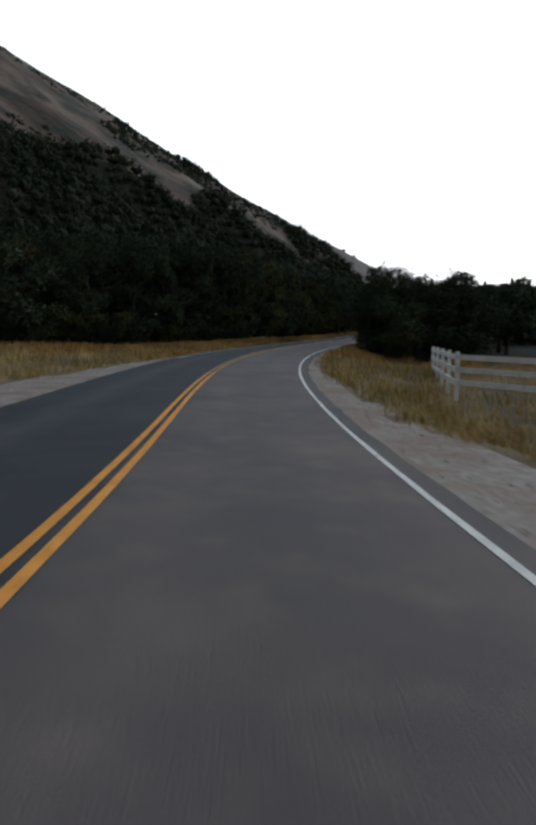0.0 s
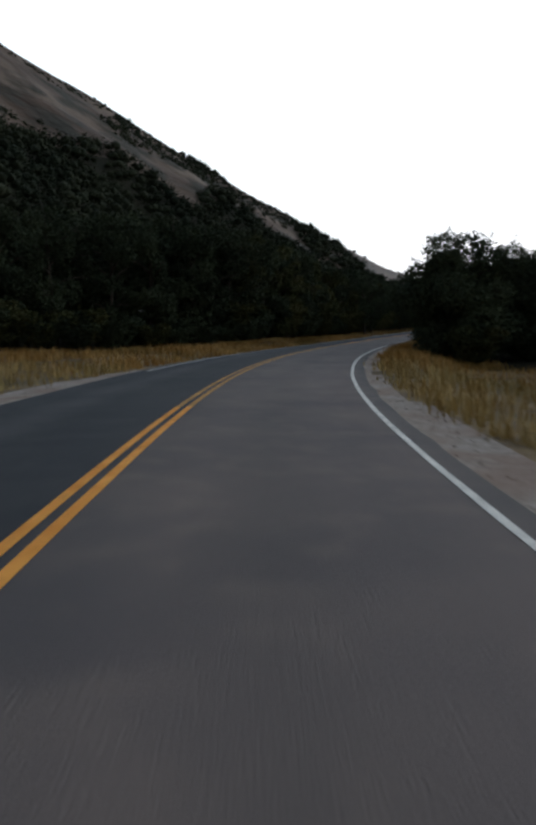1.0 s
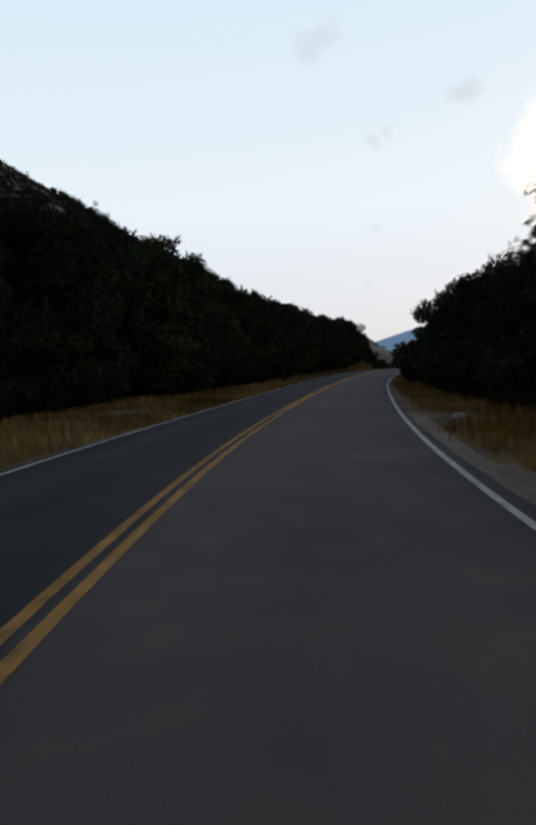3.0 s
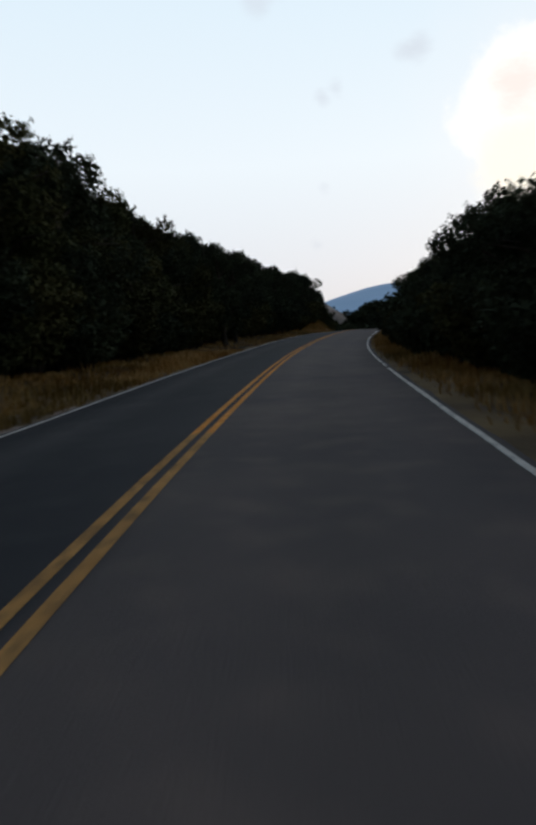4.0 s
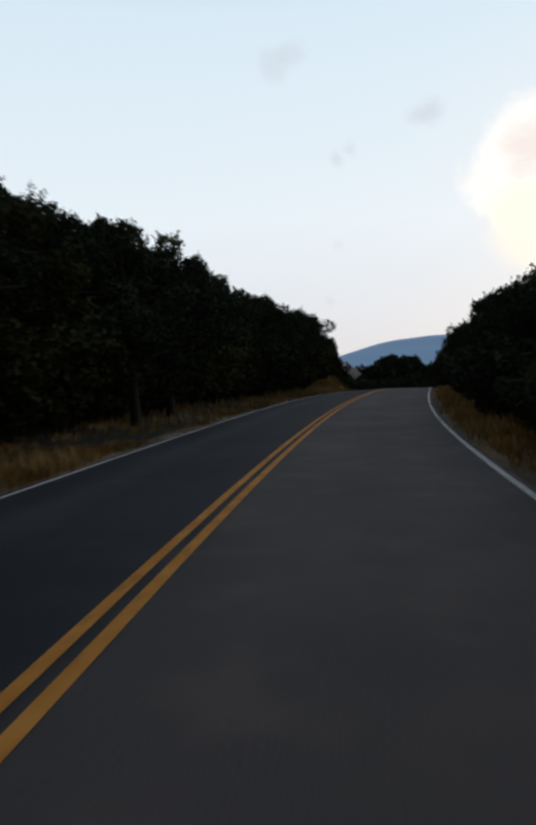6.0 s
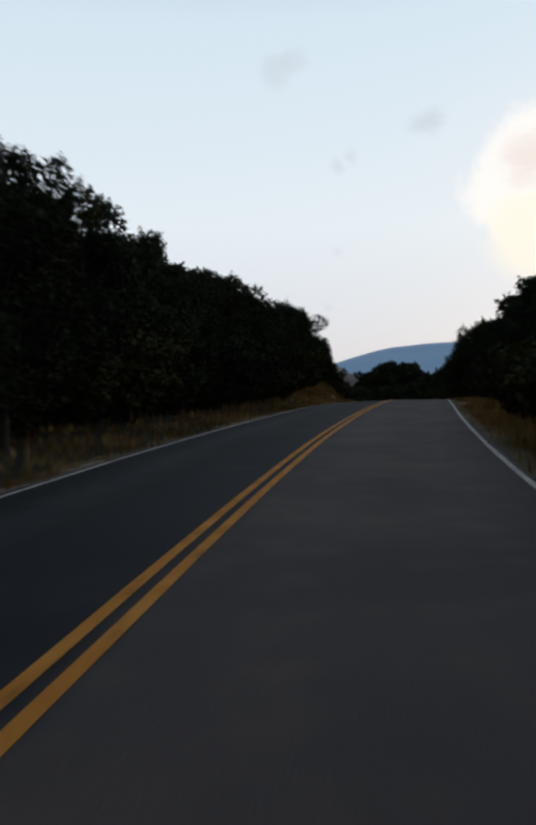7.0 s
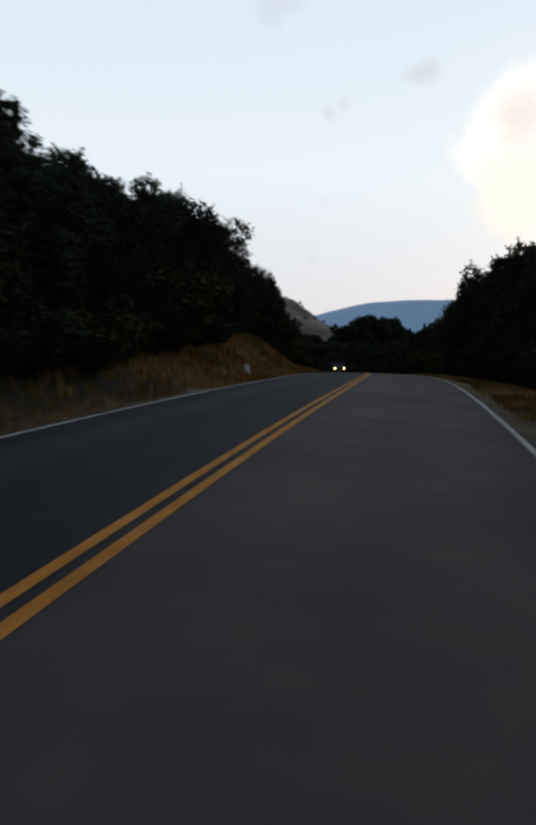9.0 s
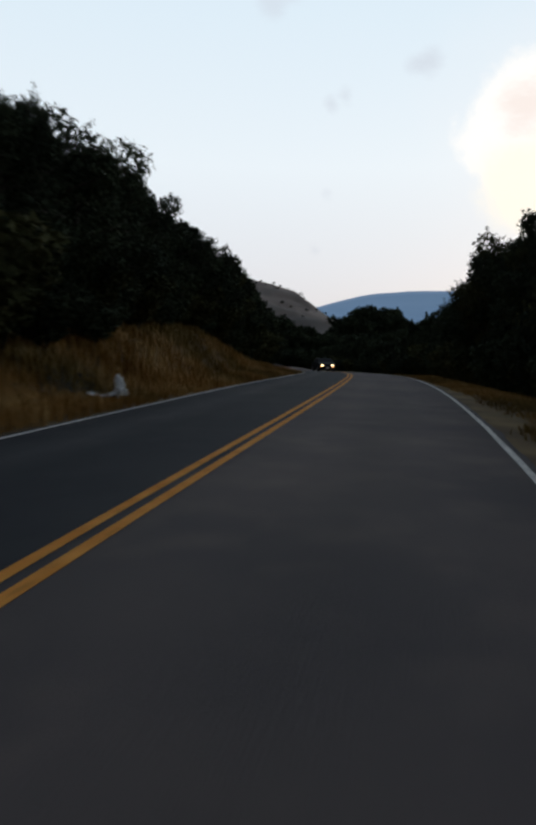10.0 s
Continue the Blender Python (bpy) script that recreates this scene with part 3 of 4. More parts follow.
def make_tree(name, seed, height, spread, leaves, size, leaf_mat, label, category="tree", low=0.22, limbs=10, reach_out=1.16, dense=4, twigs=3):
    """A broadleaf tree on the origin: trunk with limbs, and a crown of leaf clumps that hang on them."""
    rng = np.random.default_rng(seed)
    thing = new(name)
    lean = rng.uniform(-0.06, 0.06, 2) * height
    spine = [(0, 0, -0.3), (lean[0] * 0.2, lean[1] * 0.2, height * 0.15), (lean[0] * 0.6, lean[1] * 0.6, height * 0.4), (lean[0], lean[1], height * 0.72), (lean[0] * 1.2, lean[1] * 1.2, height * 0.92)]
    r0 = 0.026 * height
    tv, tf = tube(spine, [r0 * 1.35, r0, r0 * 0.75, r0 * 0.4, r0 * 0.12])
    centres, radii = [], []
    for i in range(limbs):
        t = low + (0.86 - low) * (i + rng.uniform(0, 0.8)) / limbs
        ang = i * 2.4 + rng.uniform(-0.5, 0.5)
        profile = math.sin(math.pi * min(1, (t - low * 0.4) / (1.02 - low * 0.4))) ** 0.55
        reach = spread * profile * rng.uniform(0.62, 1.0)
        z0 = height * t * 0.82
        base = Vector((lean[0] * t, lean[1] * t, z0))
        tip = base + Vector((math.cos(ang) * reach, math.sin(ang) * reach, height * rng.uniform(0.04, 0.16)))
        mid = base.lerp(tip, 0.5) + Vector((0, 0, height * 0.03))
        v, f = tube([base, mid, tip], [r0 * 0.42, r0 * 0.26, r0 * 0.07], 5)
        tf += [tuple(k + len(tv) for k in q) for q in f]
        tv += v
        for u in (0.5, 0.95):
            c = base.lerp(tip, u) + Vector(rng.uniform(-0.1, 0.1, 3).tolist()) * height
            centres.append(c)
            radii.append(spread * rng.uniform(0.22, 0.36))
    for i in range(4):
        centres.append((lean[0] + rng.uniform(-0.3, 0.3) * spread, lean[1] + rng.uniform(-0.3, 0.3) * spread, height * rng.uniform(0.76, 0.92)))
        radii.append(spread * rng.uniform(0.24, 0.36))
    v1, f1 = leaf_cloud(rng, centres, radii, leaves, size)
    v2, f2 = leaf_cloud(rng, centres, [0.82 * r for r in radii], leaves // dense, size * 1.8)
    # twigs that reach out of the clumps, leafy along their outer half
    tips, near = [], []
    for c, r in zip(centres, radii):
        for _ in range(twigs):
            d = rng.normal(size=3)
            d[2] = abs(d[2]) * 0.8 + 0.1
            d /= np.linalg.norm(d)
            end = np.array(c) + d * r * rng.uniform(1.05, reach_out)
            v, f = tube([c, Vector(((np.array(c) + end) / 2).tolist()) + Vector((0, 0, 0.05 * r)), Vector(end.tolist())], [0.02, 0.013, 0.005], 3)
            tf += [tuple(k + len(tv) for k in q) for q in f]
            tv += v
            for u in (0.62, 0.72, 0.82, 0.91, 1.0):
                tips.append(np.array(c) + (end - np.array(c)) * u)
                near.append(0.20 * r * (1.25 - 0.6 * u))
    v3, f3 = leaf_cloud(rng, tips, near, leaves // 4, size * 0.75)
    for v, f in ((v2, f2), (v3, f3)):
        f1 += [[k + len(v1) for k in q] for q in f]
        v1 += v
    arr = np.array(v1)
    stretch = height / np.percentile(arr[:, 2], 99.3)
    arr[:, 2] *= stretch
    v1 = arr.tolist()
    tv = [(q[0], q[1], q[2] * stretch) for q in tv]
    part("trunk", mesh("trunk", tv, tf, BARK, True), None, thing, "grey-brown branching trunk")
    part("crown", mesh("crown", v1, f1, leaf_mat), None, thing)
    return tagged(thing, label, category)


def make_conifer(name, seed, height, spread, label):
    rng = np.random.default_rng(seed)
    thing = new(name)
    v, f = tube([(0, 0, -0.3), (0, 0, height * 0.5), (0, 0, height)], [0.02 * height, 0.012 * height, 0.002 * height])
    part("trunk", mesh("trunk", v, f, BARK, True), None, thing, "straight brown trunk")
    centres, radii = [], []
    z = height * 0.08
    while z < height * 0.97:
        r = spread * (1 - z / height) ** 0.8
        for k in range(max(3, int(r * 5))):
            a = rng.uniform(0, 6.28)
            q = r * rng.uniform(0.35, 1.0)
            centres.append((math.cos(a) * q, math.sin(a) * q, z - 0.16 * q))
            radii.append(0.12 * spread + 0.12 * r)
        z += height * 0.045
    lv, lf = leaf_cloud(rng, centres, radii, 6000, 0.12, 0.5)
    part("crown", mesh("crown", lv, lf, NEEDLE), None, thing)
    return tagged(thing, label, "conifer")


def make_shrub(name, seed, height, spread, leaves, leaf_mat, label):
    rng = np.random.default_rng(seed)
    thing = new(name)
    tv, tf = [], []
    centres, radii = [], []
    for i in range(7):
        a, q = i * 0.9 + rng.uniform(-0.3, 0.3), spread * rng.uniform(0.3, 0.8)
        tip = (math.cos(a) * q, math.sin(a) * q, height * rng.uniform(0.55, 0.88))
        v, f = tube([(0.1 * math.cos(a), 0.1 * math.sin(a), -0.15), (tip[0] * 0.5, tip[1] * 0.5, tip[2] * 0.6), tip], [0.04, 0.028, 0.01], 5)
        tf += [tuple(k + len(tv) for k in g) for g in f]
        tv += v
        for u in (0.35, 0.65, 1.0):
            centres.append((tip[0] * u, tip[1] * u, max(0.3, tip[2] * (0.15 + 0.85 * u))))
            radii.append(spread * rng.uniform(0.26, 0.42))
    v1, f1 = leaf_cloud(rng, centres, radii, leaves, 0.098)
    v2, f2 = leaf_cloud(rng, centres, [0.82 * r for r in radii], leaves // 4, 0.17)
    f1 += [[k + len(v1) for k in q] for q in f2]
    part("stem", mesh("stem", tv, tf, BARK, True), None, thing, "thin brown branching stem")
    part("foliage", mesh("foliage", v1 + v2, f1, leaf_mat), None, thing)
    return tagged(thing, label, "shrub")


KINDS = {}
FAR = []


def tree_kinds():
    KINDS["oak"] = [make_tree("oak_tree", 11 + i, 8.0, sp, 9800, 0.072, LEAF, "dark green oak tree in the roadside woods") for i, sp in enumerate((3.3, 3.0, 3.6, 2.7))]
    KINDS["middle"] = [make_tree("oak_tree", 71 + i, 8.0, sp, 4200, 0.125, LEAF, "dark green oak tree deeper in the roadside woods", twigs=2) for i, sp in enumerate((3.3, 2.9, 3.6))]
    KINDS["far"] = [make_tree("oak_tree", 81 + i, 8.0, sp, 2300, 0.19, LEAF, "dark broadleaf tree in a distant stand", twigs=1) for i, sp in enumerate((3.4, 3.0, 3.7))]
    KINDS["grove"] = [make_tree("oak_tree", 81 + i, 8.0, sp, 3400, 0.16, LEAF, "dark broadleaf tree in a distant grove", twigs=1) for i, sp in enumerate((3.4, 3.0, 3.7))]
    KINDS["dry"] = [make_tree("oak_tree", 31 + i, 8.0, 2.9, 9600, 0.072, LEAF_DRY, "olive-green oak tree with yellowing leaves") for i in range(2)]
    KINDS["round"] = [make_tree("oak_tree", 41, 8.0, 4.9, 46000, 0.080, LEAF, "broad round dark oak tree beside the road bend", low=0.09, limbs=30, reach_out=1.06, dense=2)]
    KINDS["conifer"] = [make_conifer("conifer_tree", 51, 9.0, 2.2, "dark pointed conifer among the roadside trees")]
    KINDS["shrub"] = [make_shrub("shrub", 61 + i, 3.2, 2.0, 2700, LEAF if i != 1 else LEAF_DRY, "dense dark green brush at the wood's edge" if i != 1 else "olive-brown brush at the wood's edge") for i in range(3)]


def plant(kind, s=None, off=None, top=None, xy=None, z=None, height=None, rng=random, wide=1.0, group=""):
    """One tree of a kind at the road's s and offset; top is its tip above the road's level there."""
    protos = KINDS[kind]
    proto = protos[rng.randrange(len(protos))]
    base_h = {"oak": 8.0, "middle": 8.0, "far": 8.0, "grove": 8.0, "dry": 8.0, "round": 8.0, "conifer": 9.0, "shrub": 3.2}[kind]
    if xy is None:
        x, y, z = ground_point(s, off)
        height = top + float(road_base(s)[2]) - z if height is None else height
    else:
        x, y = xy
        tip, z = z + height, ground_at(x, y)
        height = max(tip - z, 0.6 * height)
    k = height / base_h
    if kind == "far":
        w = k ** 0.7 * wide * rng.uniform(0.92, 1.1)
        FAR.append((proto, Matrix.Translation((x, y, z - 0.05)) @ Matrix.Rotation(rng.uniform(0, 6.28), 4, "Z") @ Matrix.Diagonal((w, w, k, 1))))
        return None
    ob = copy_thing(proto, Matrix.Identity(4))
    ob.location = (x, y, z - 0.05)
    ob.rotation_euler = (0, 0, rng.uniform(0, 6.28))
    w = k ** 0.7 * wide * rng.uniform(0.92, 1.1)
    ob.scale = (w, w, k)
    if group:
        tagged(ob, group=group)
    return ob


def build_woods():
    rng = random.Random(5)
    tree_kinds()

    # how tall the front row and the row behind it stand above the road
    def top_left(s):
        return float(np.interp(s, [66, 87, 90, 93, 97, 102, 105, 108, 111, 120, 126, 132, 135, 141, 144, 150, 153, 157, 160, 163, 166, 168, 174, 187, 192, 198, 213, 330],
                               [9.0, 9.2, 8.3, 8.1, 7.9, 7.9, 7.4, 7.1, 6.9, 7.1, 6.9, 7.2, 6.4, 6.5, 6.8, 7.1, 6.7, 6.7, 7.0, 6.9, 7.0, 8.0, 8.4, 8.7, 8.3, 7.7, 7.7, 8]))

    def back_left(s):
        return float(np.interp(s, [60, 90, 97, 101, 106, 111, 117, 121, 132, 138, 148, 154, 162, 168, 180, 195, 214, 330],
                               [9.5, 10.6, 10.6, 10.0, 9.6, 9.4, 8.7, 8.3, 8.5, 8.2, 8.1, 8.6, 8.2, 8.5, 9.6, 10.4, 9.4, 8.4]))

    def ridge_left(s):
        return float(np.interp(s, [70, 108, 120, 132, 138, 150, 156, 168, 186, 210, 250], [10.5, 11.5, 11.6, 10.8, 10.1, 10.5, 10.2, 10.6, 10.8, 9.5, 8.6]))

    def top_right(s):
        return float(np.interp(s, [70, 82, 87, 90, 93, 102, 111, 120, 132, 141, 149, 153, 160, 168, 180, 192, 199, 204, 210, 215, 330],
                               [4.5, 4.6, 5.0, 5.3, 4.3, 4.1, 4.3, 4.4, 4.7, 5.3, 5.8, 5.3, 5.6, 6.3, 7.2, 8.0, 8.3, 7.1, 6.4, 5.8, 4.6]))

    def back_right(s):
        return float(np.interp(s, [66, 85, 92, 99, 104, 108, 123, 135, 150, 165, 176, 180, 192, 204, 214, 330],
                               [4.8, 4.9, 5.0, 5.0, 5.2, 5.5, 5.8, 6.2, 6.9, 8.2, 8.8, 8.4, 8.9, 8.6, 6.6, 5.0]))

    # left side: edge brush, the front row, and rows behind that climb the slope
    s = 66.0
    while s < 330:
        w = float(wood_left(s))
        plant("shrub", s, -(w + 0.5 + rng.uniform(-0.3, 0.6)), height=rng.uniform(1.6, 3.4), rng=rng, wide=1.0, group="brush along the woods")
        s += rng.uniform(1.9, 3.0) if s < 215 else 6
    s = 64.0
    while s < 330:
        w = float(wood_left(s))
        kind = "far" if s > 215 else "dry" if 102 < s < 110 or rng.random() < 0.14 else "oak"
        plant(kind, s, -(w + 2.1 + rng.uniform(-0.3, 0.4)), top=top_left(s) * rng.uniform(0.94, 1.02), rng=rng, wide=0.9, group="roadside woods")
        s += rng.uniform(2.5, 3.4) if s < 215 else 6
    s = 60.0
    while s < 330:
        w = float(wood_left(s))
        plant("middle" if s < 215 else "far", s, -(w + 5.6 + rng.uniform(-0.8, 0.8)), top=back_left(s) * rng.uniform(0.92, 1.02), rng=rng, wide=1.0, group="roadside woods")
        s += rng.uniform(3.4, 4.6) if s < 215 else 8
    s = 70.0
    while s < 250:
        w = float(wood_left(s))
        plant("middle" if s < 215 else "far", s, -(w + 10.5 + rng.uniform(-1.5, 1.5)), top=ridge_left(s) * rng.uniform(0.92, 1.0), rng=rng, wide=1.15, group="roadside woods")
        s += rng.uniform(5.0, 7.0)
    # thick undergrowth where the woods swing towards the road
    for s in np.arange(58, 112, 2.4):
        w = float(wood_left(s))
        for d in (1.8, 4.2):
            plant("shrub", s + rng.uniform(-0.8, 0.8), -(w + d + rng.uniform(-0.6, 0.6)), height=rng.uniform(2.4, 3.6), rng=rng, wide=1.25, group="brush along the woods")
    # two oaks that lean out over the verge
    lean = random.Random(9)
    for s, off, top in ((117.6, -6.1, 6.3), (121.6, -6.2, 6.45)):
        plant("oak", s, off, top=top, rng=lean, wide=0.9, group="roadside woods")
    plant("conifer", 150, -17.0, top=11.4, rng=rng, group="roadside woods")
    plant("conifer", 143, -15.0, top=9.4, rng=rng, group="roadside woods")
    # the meadow's far edge on the left
    for s in np.arange(-10, 66, 5.0):
        w = float(wood_left(s))
        plant("middle", s, -(w + rng.uniform(0, 3)), height=rng.uniform(6.5, 8.5), rng=rng, wide=1.15, group="meadow edge trees")
        plant("shrub", s, -(w + 0.8 + rng.uniform(-0.6, 0.6)), height=rng.uniform(2.4, 3.6), rng=rng, wide=1.3, group="meadow edge trees")
        plant("shrub", s + 2.5, -(w - 0.5 + rng.uniform(-0.6, 0.6)), height=rng.uniform(2.2, 3.4), rng=rng, wide=1.2, group="meadow edge trees")
        plant("far", s + 2, -(w + rng.uniform(6, 10)), height=rng.uniform(8, 9.5), rng=rng, wide=1.25, group="meadow edge trees")
    # right side
    plant("round", 61.0, 8.1, top=5.5, rng=rng, wide=0.92)
    plant("round", 64.5, 12.2, top=5.2, rng=rng, wide=0.95)
    for s, off, h in ((57.5, 12.5, 2.6), (62.0, 7.2, 2.2), (66.0, 7.6, 2.8), (58.0, 8.4, 2.0)):
        plant("shrub", s, off, height=h, rng=rng, group="brush along the woods")
    s = 68.0
    while s < 330:
        w = float(wood_right(s))
        plant("shrub", s, w + 0.5 + rng.uniform(-0.2, 0.5), height=rng.uniform(1.5, 2.8), rng=rng, wide=0.9, group="brush along the woods")
        s += rng.uniform(1.9, 3.0) if s < 215 else 6
    s = 68.0
    while s < 330:
        w = float(wood_right(s))
        kind = "far" if s > 215 else "dry" if rng.random() < 0.15 else "oak"
        plant(kind, s, w + 2.2 + rng.uniform(-0.2, 0.4), top=top_right(s) * rng.uniform(0.90, 1.0), rng=rng, wide=0.85, group="roadside woods")
        s += rng.uniform(2.2, 3.1) if s < 215 else 6
    s = 66.0
    while s < 330:
        w = float(wood_right(s))
        plant("middle" if s < 215 else "far", s, w + 5.0 + rng.uniform(-0.8, 1.0), top=back_right(s) * rng.uniform(0.88, 0.98), rng=rng, wide=1.0, group="roadside woods")
        s += rng.uniform(3.6, 5.0) if s < 215 else 8
    s = 70.0
    while s < 215:
        w = float(wood_right(s))
        plant("far", s, w + 10 + rng.uniform(-1, 1.5), top=back_right(s) * rng.uniform(0.95, 1.08), rng=rng, wide=1.15, group="roadside woods")
        s += rng.uniform(5, 7)
    # far edge of the pasture on the right
    for i in range(16):
        a = radians(17.5 + i * 1.2)
        d = 100 + rng.uniform(-8, 14)
        plant("far", xy=(math.sin(a) * d, 10 + math.cos(a) * d), z=0.2, height=rng.uniform(7.2, 9.4), rng=rng, wide=1.2, group="pasture edge trees")
    for i in range(26):
        a = radians(15.0 + i * 1.0)
        d = 92 + rng.uniform(-6, 6)
        plant("shrub", xy=(math.sin(a) * d, 10 + math.cos(a) * d), z=-0.4, height=rng.uniform(2.8, 4.2), rng=rng, wide=1.7, group="brush along the woods")
    # the woods close in round the far bend
    for s in np.arange(205, 330, 5.0):
        for side in (-1, 1):
            w = float(wood_left(s) if side < 0 else wood_right(s))
            plant("shrub", s + rng.uniform(-1, 1), side * (w + 1.5 + rng.uniform(0, 1.5)), height=rng.uniform(2.6, 3.8), rng=rng, wide=1.5, group="brush along the woods")
            plant("far", s + rng.uniform(-2, 2), side * (w + 8 + rng.uniform(0, 5)), height=rng.uniform(4.2, 5.4), rng=rng, wide=1.5, group="roadside woods")
    # woods under the brown hill, past the far bend
    for i in range(16):
        u = (i + 0.5) / 16
        a, d = radians(12.5 + 3.9 * u), 208 + rng.uniform(-12, 14)
        plant("far", xy=(31 + math.sin(a) * d, 144 + math.cos(a) * d), z=1.0, height=(12.2 - 5.2 * u) * rng.uniform(0.92, 1.06), rng=rng, wide=1.1, group="roadside woods")
        plant("shrub", xy=(31 + math.sin(a) * (d - 9), 144 + math.cos(a) * (d - 9)), z=0.8, height=rng.uniform(3.4, 4.6), rng=rng, wide=1.9, group="brush along the woods")
    # the grove where the valley bends
    for i in range(18):
        u = i / 17
        a, d = radians(16.2 + 5.6 * u), 300 + rng.uniform(-14, 20)
        h = float(np.interp(u, [0, 0.1, 0.3, 0.6, 0.85, 1], [14, 18, 22, 23, 21, 17])) * rng.uniform(0.92, 1.05)
        plant("shrub", xy=(31 + math.sin(a) * (d - 26), 144 + math.cos(a) * (d - 26)), z=3.0, height=rng.uniform(6, 8), rng=rng, wide=2.6, group="grove at the valley bend")
        plant("grove", xy=(31 + math.sin(a) * d, 144 + math.cos(a) * d), z=-1.5, height=h, rng=rng, wide=1.25, group="grove at the valley bend")


def join_far_woods():
    """The trees behind the front rows and in the distance, one cover of crowns and stems."""
    verts, faces, index, n = [], [], [], 0
    for proto, m in FAR:
        m = np.array(m)
        for ob in proto.children:
            me = ob.data
            co = np.empty(len(me.vertices) * 3)
            me.vertices.foreach_get("co", co)
            co = co.reshape(-1, 3) @ m[:3, :3].T + m[:3, 3]
            verts.extend(co.tolist())
            faces.extend([[v + n for v in q.vertices] for q in me.polygons])
            index.extend([0 if ob.name.startswith("crown") else 1] * len(me.polygons))
            n += len(co)
    me = mesh("background_woods", verts, faces, [LEAF, BARK])
    me.polygons.foreach_set("material_index", index)
    tagged(new("background_woods", me), "dark broadleaf woods behind the roadside trees and round the pasture", "woods", kind="stuff")


build_woods()
join_far_woods()
for protos in KINDS.values():
    for ob in protos:
        for o in (*ob.children_recursive, ob):
            bpy.data.objects.remove(o)


def build_hill_scrub():
    """Scrub oak over the lower hillside, as one loose cover."""
    rng = np.random.default_rng(77)
    V = np.array(near_hill)
    cols = len(V) // near_n
    verts, faces = [], []
    centres, radii = [], []
    crest = int(near_n * 0.735)
    for _ in range(11000):
        # the part of the slope that shows from the road
        i = rng.integers(int(cols * 0.5), cols)
        v = rng.random() ** 0.85
        j = int(v * crest)
        q = V[i * near_n + j] + rng.uniform(-1, 1, 3) * (3, 3, 0)
        edge = 0.61 + 0.15 * noise.noise(Vector((q[0] * 0.018, q[1] * 0.018, 4.0)))
        if i > 0.865 * cols:
            edge = 0.88
        if v > edge:
            # above the dense cover the bushes keep to bands along the beds
            band = q[2] * 0.96 + q[0] * 0.28
            if v > 0.94 or noise.noise(Vector((q[0] * 0.006, q[1] * 0.006, band * 0.055))) < 0.06 or rng.random() < 0.15:
                continue
            a, b = rng.random(2)
            i, j = min(i, cols - 2), min(j, crest - 2)
            q = (V[i * near_n + j] * (1 - a) + V[(i + 1) * near_n + j] * a) * (1 - b) + (V[i * near_n + j + 1] * (1 - a) + V[(i + 1) * near_n + j + 1] * a) * b
        r = rng.uniform(1.5, 3.2) * (rng.uniform(0.25, 0.7) if v > edge else 1)
        centres.append(q + [0, 0, r * (0.5 if v < edge else 0.1)])
        radii.append(r)
    # two thickets on the crest
    for first, last, size in ((0.772, 0.812, 1.9), (0.872, 0.894, 1.7)):
        for u in np.linspace(first, last, 26):
            for k in range(5):
                q = V[int(u * cols) * near_n + crest - k]
                r = size * rng.uniform(0.7, 1.15) * (1 - 0.08 * k)
                centres.append(q + [rng.uniform(-2, 2), 0, r * 0.25])
                radii.append(r)
    # low scrub along the top of the slope
    for _ in range(700):
        i, v = rng.uniform(0.5, 0.93) * cols, 0.5 * (rng.random() + rng.random())
        i, j, a = int(i), crest - 1 - 4 * v, i % 1
        if noise.noise(Vector((i * 0.35, j * 0.6, 7.0))) < -0.12:
            continue
        b, j = j % 1, int(j)
        q = (V[i * near_n + j] * (1 - a) + V[(i + 1) * near_n + j] * a) * (1 - b) + (V[i * near_n + j + 1] * (1 - a) + V[(i + 1) * near_n + j + 1] * a) * b
        r = rng.uniform(0.5, 1.1)
        centres.append(q + [0, 0, r * 0.1])
        radii.append(r)
    verts, faces = leaf_cloud(rng, centres, radii, 330000, 0.34, 0.9)
    # dense cores of the bushes
    ico = bmesh.new()
    bmesh.ops.create_icosphere(ico, subdivisions=1, radius=1)
    shape = np.array([v.co[:] for v in ico.verts])
    tris = [[v.index for v in f.verts] for f in ico.faces]
    ico.free()
    for c, r in zip(centres, radii):
        k = len(verts)
        verts.extend((c + shape * r * 0.58 * rng.uniform(0.75, 1.15, (len(shape), 1)) * [1, 1, 0.85]).tolist())
        faces.extend([[i + k for i in f] for f in tris])
    tagged(new("hill_scrub", mesh("hill_scrub", verts, faces, SCRUB)), "dark scrub oak covering the lower hillside", "scrub", kind="stuff")
    # thin scrub along the crest and slope of the brown hill behind
    V = np.array(middle_hill)
    cols = len(V) // middle_n
    centres, radii = [], []
    for _ in range(150):
        j = int(middle_n * (0.72 - 0.5 * rng.random() ** 2.2))
        q = V[rng.integers(0, cols) * middle_n + j] + rng.uniform(-6, 6, 3) * [1, 1, 0]
        r = rng.uniform(2.0, 4.6)
        centres.append(q + [0, 0, r * 0.3])
        radii.append(r)
    verts, faces = leaf_cloud(rng, centres, radii, 9000, 0.8, 0.8)
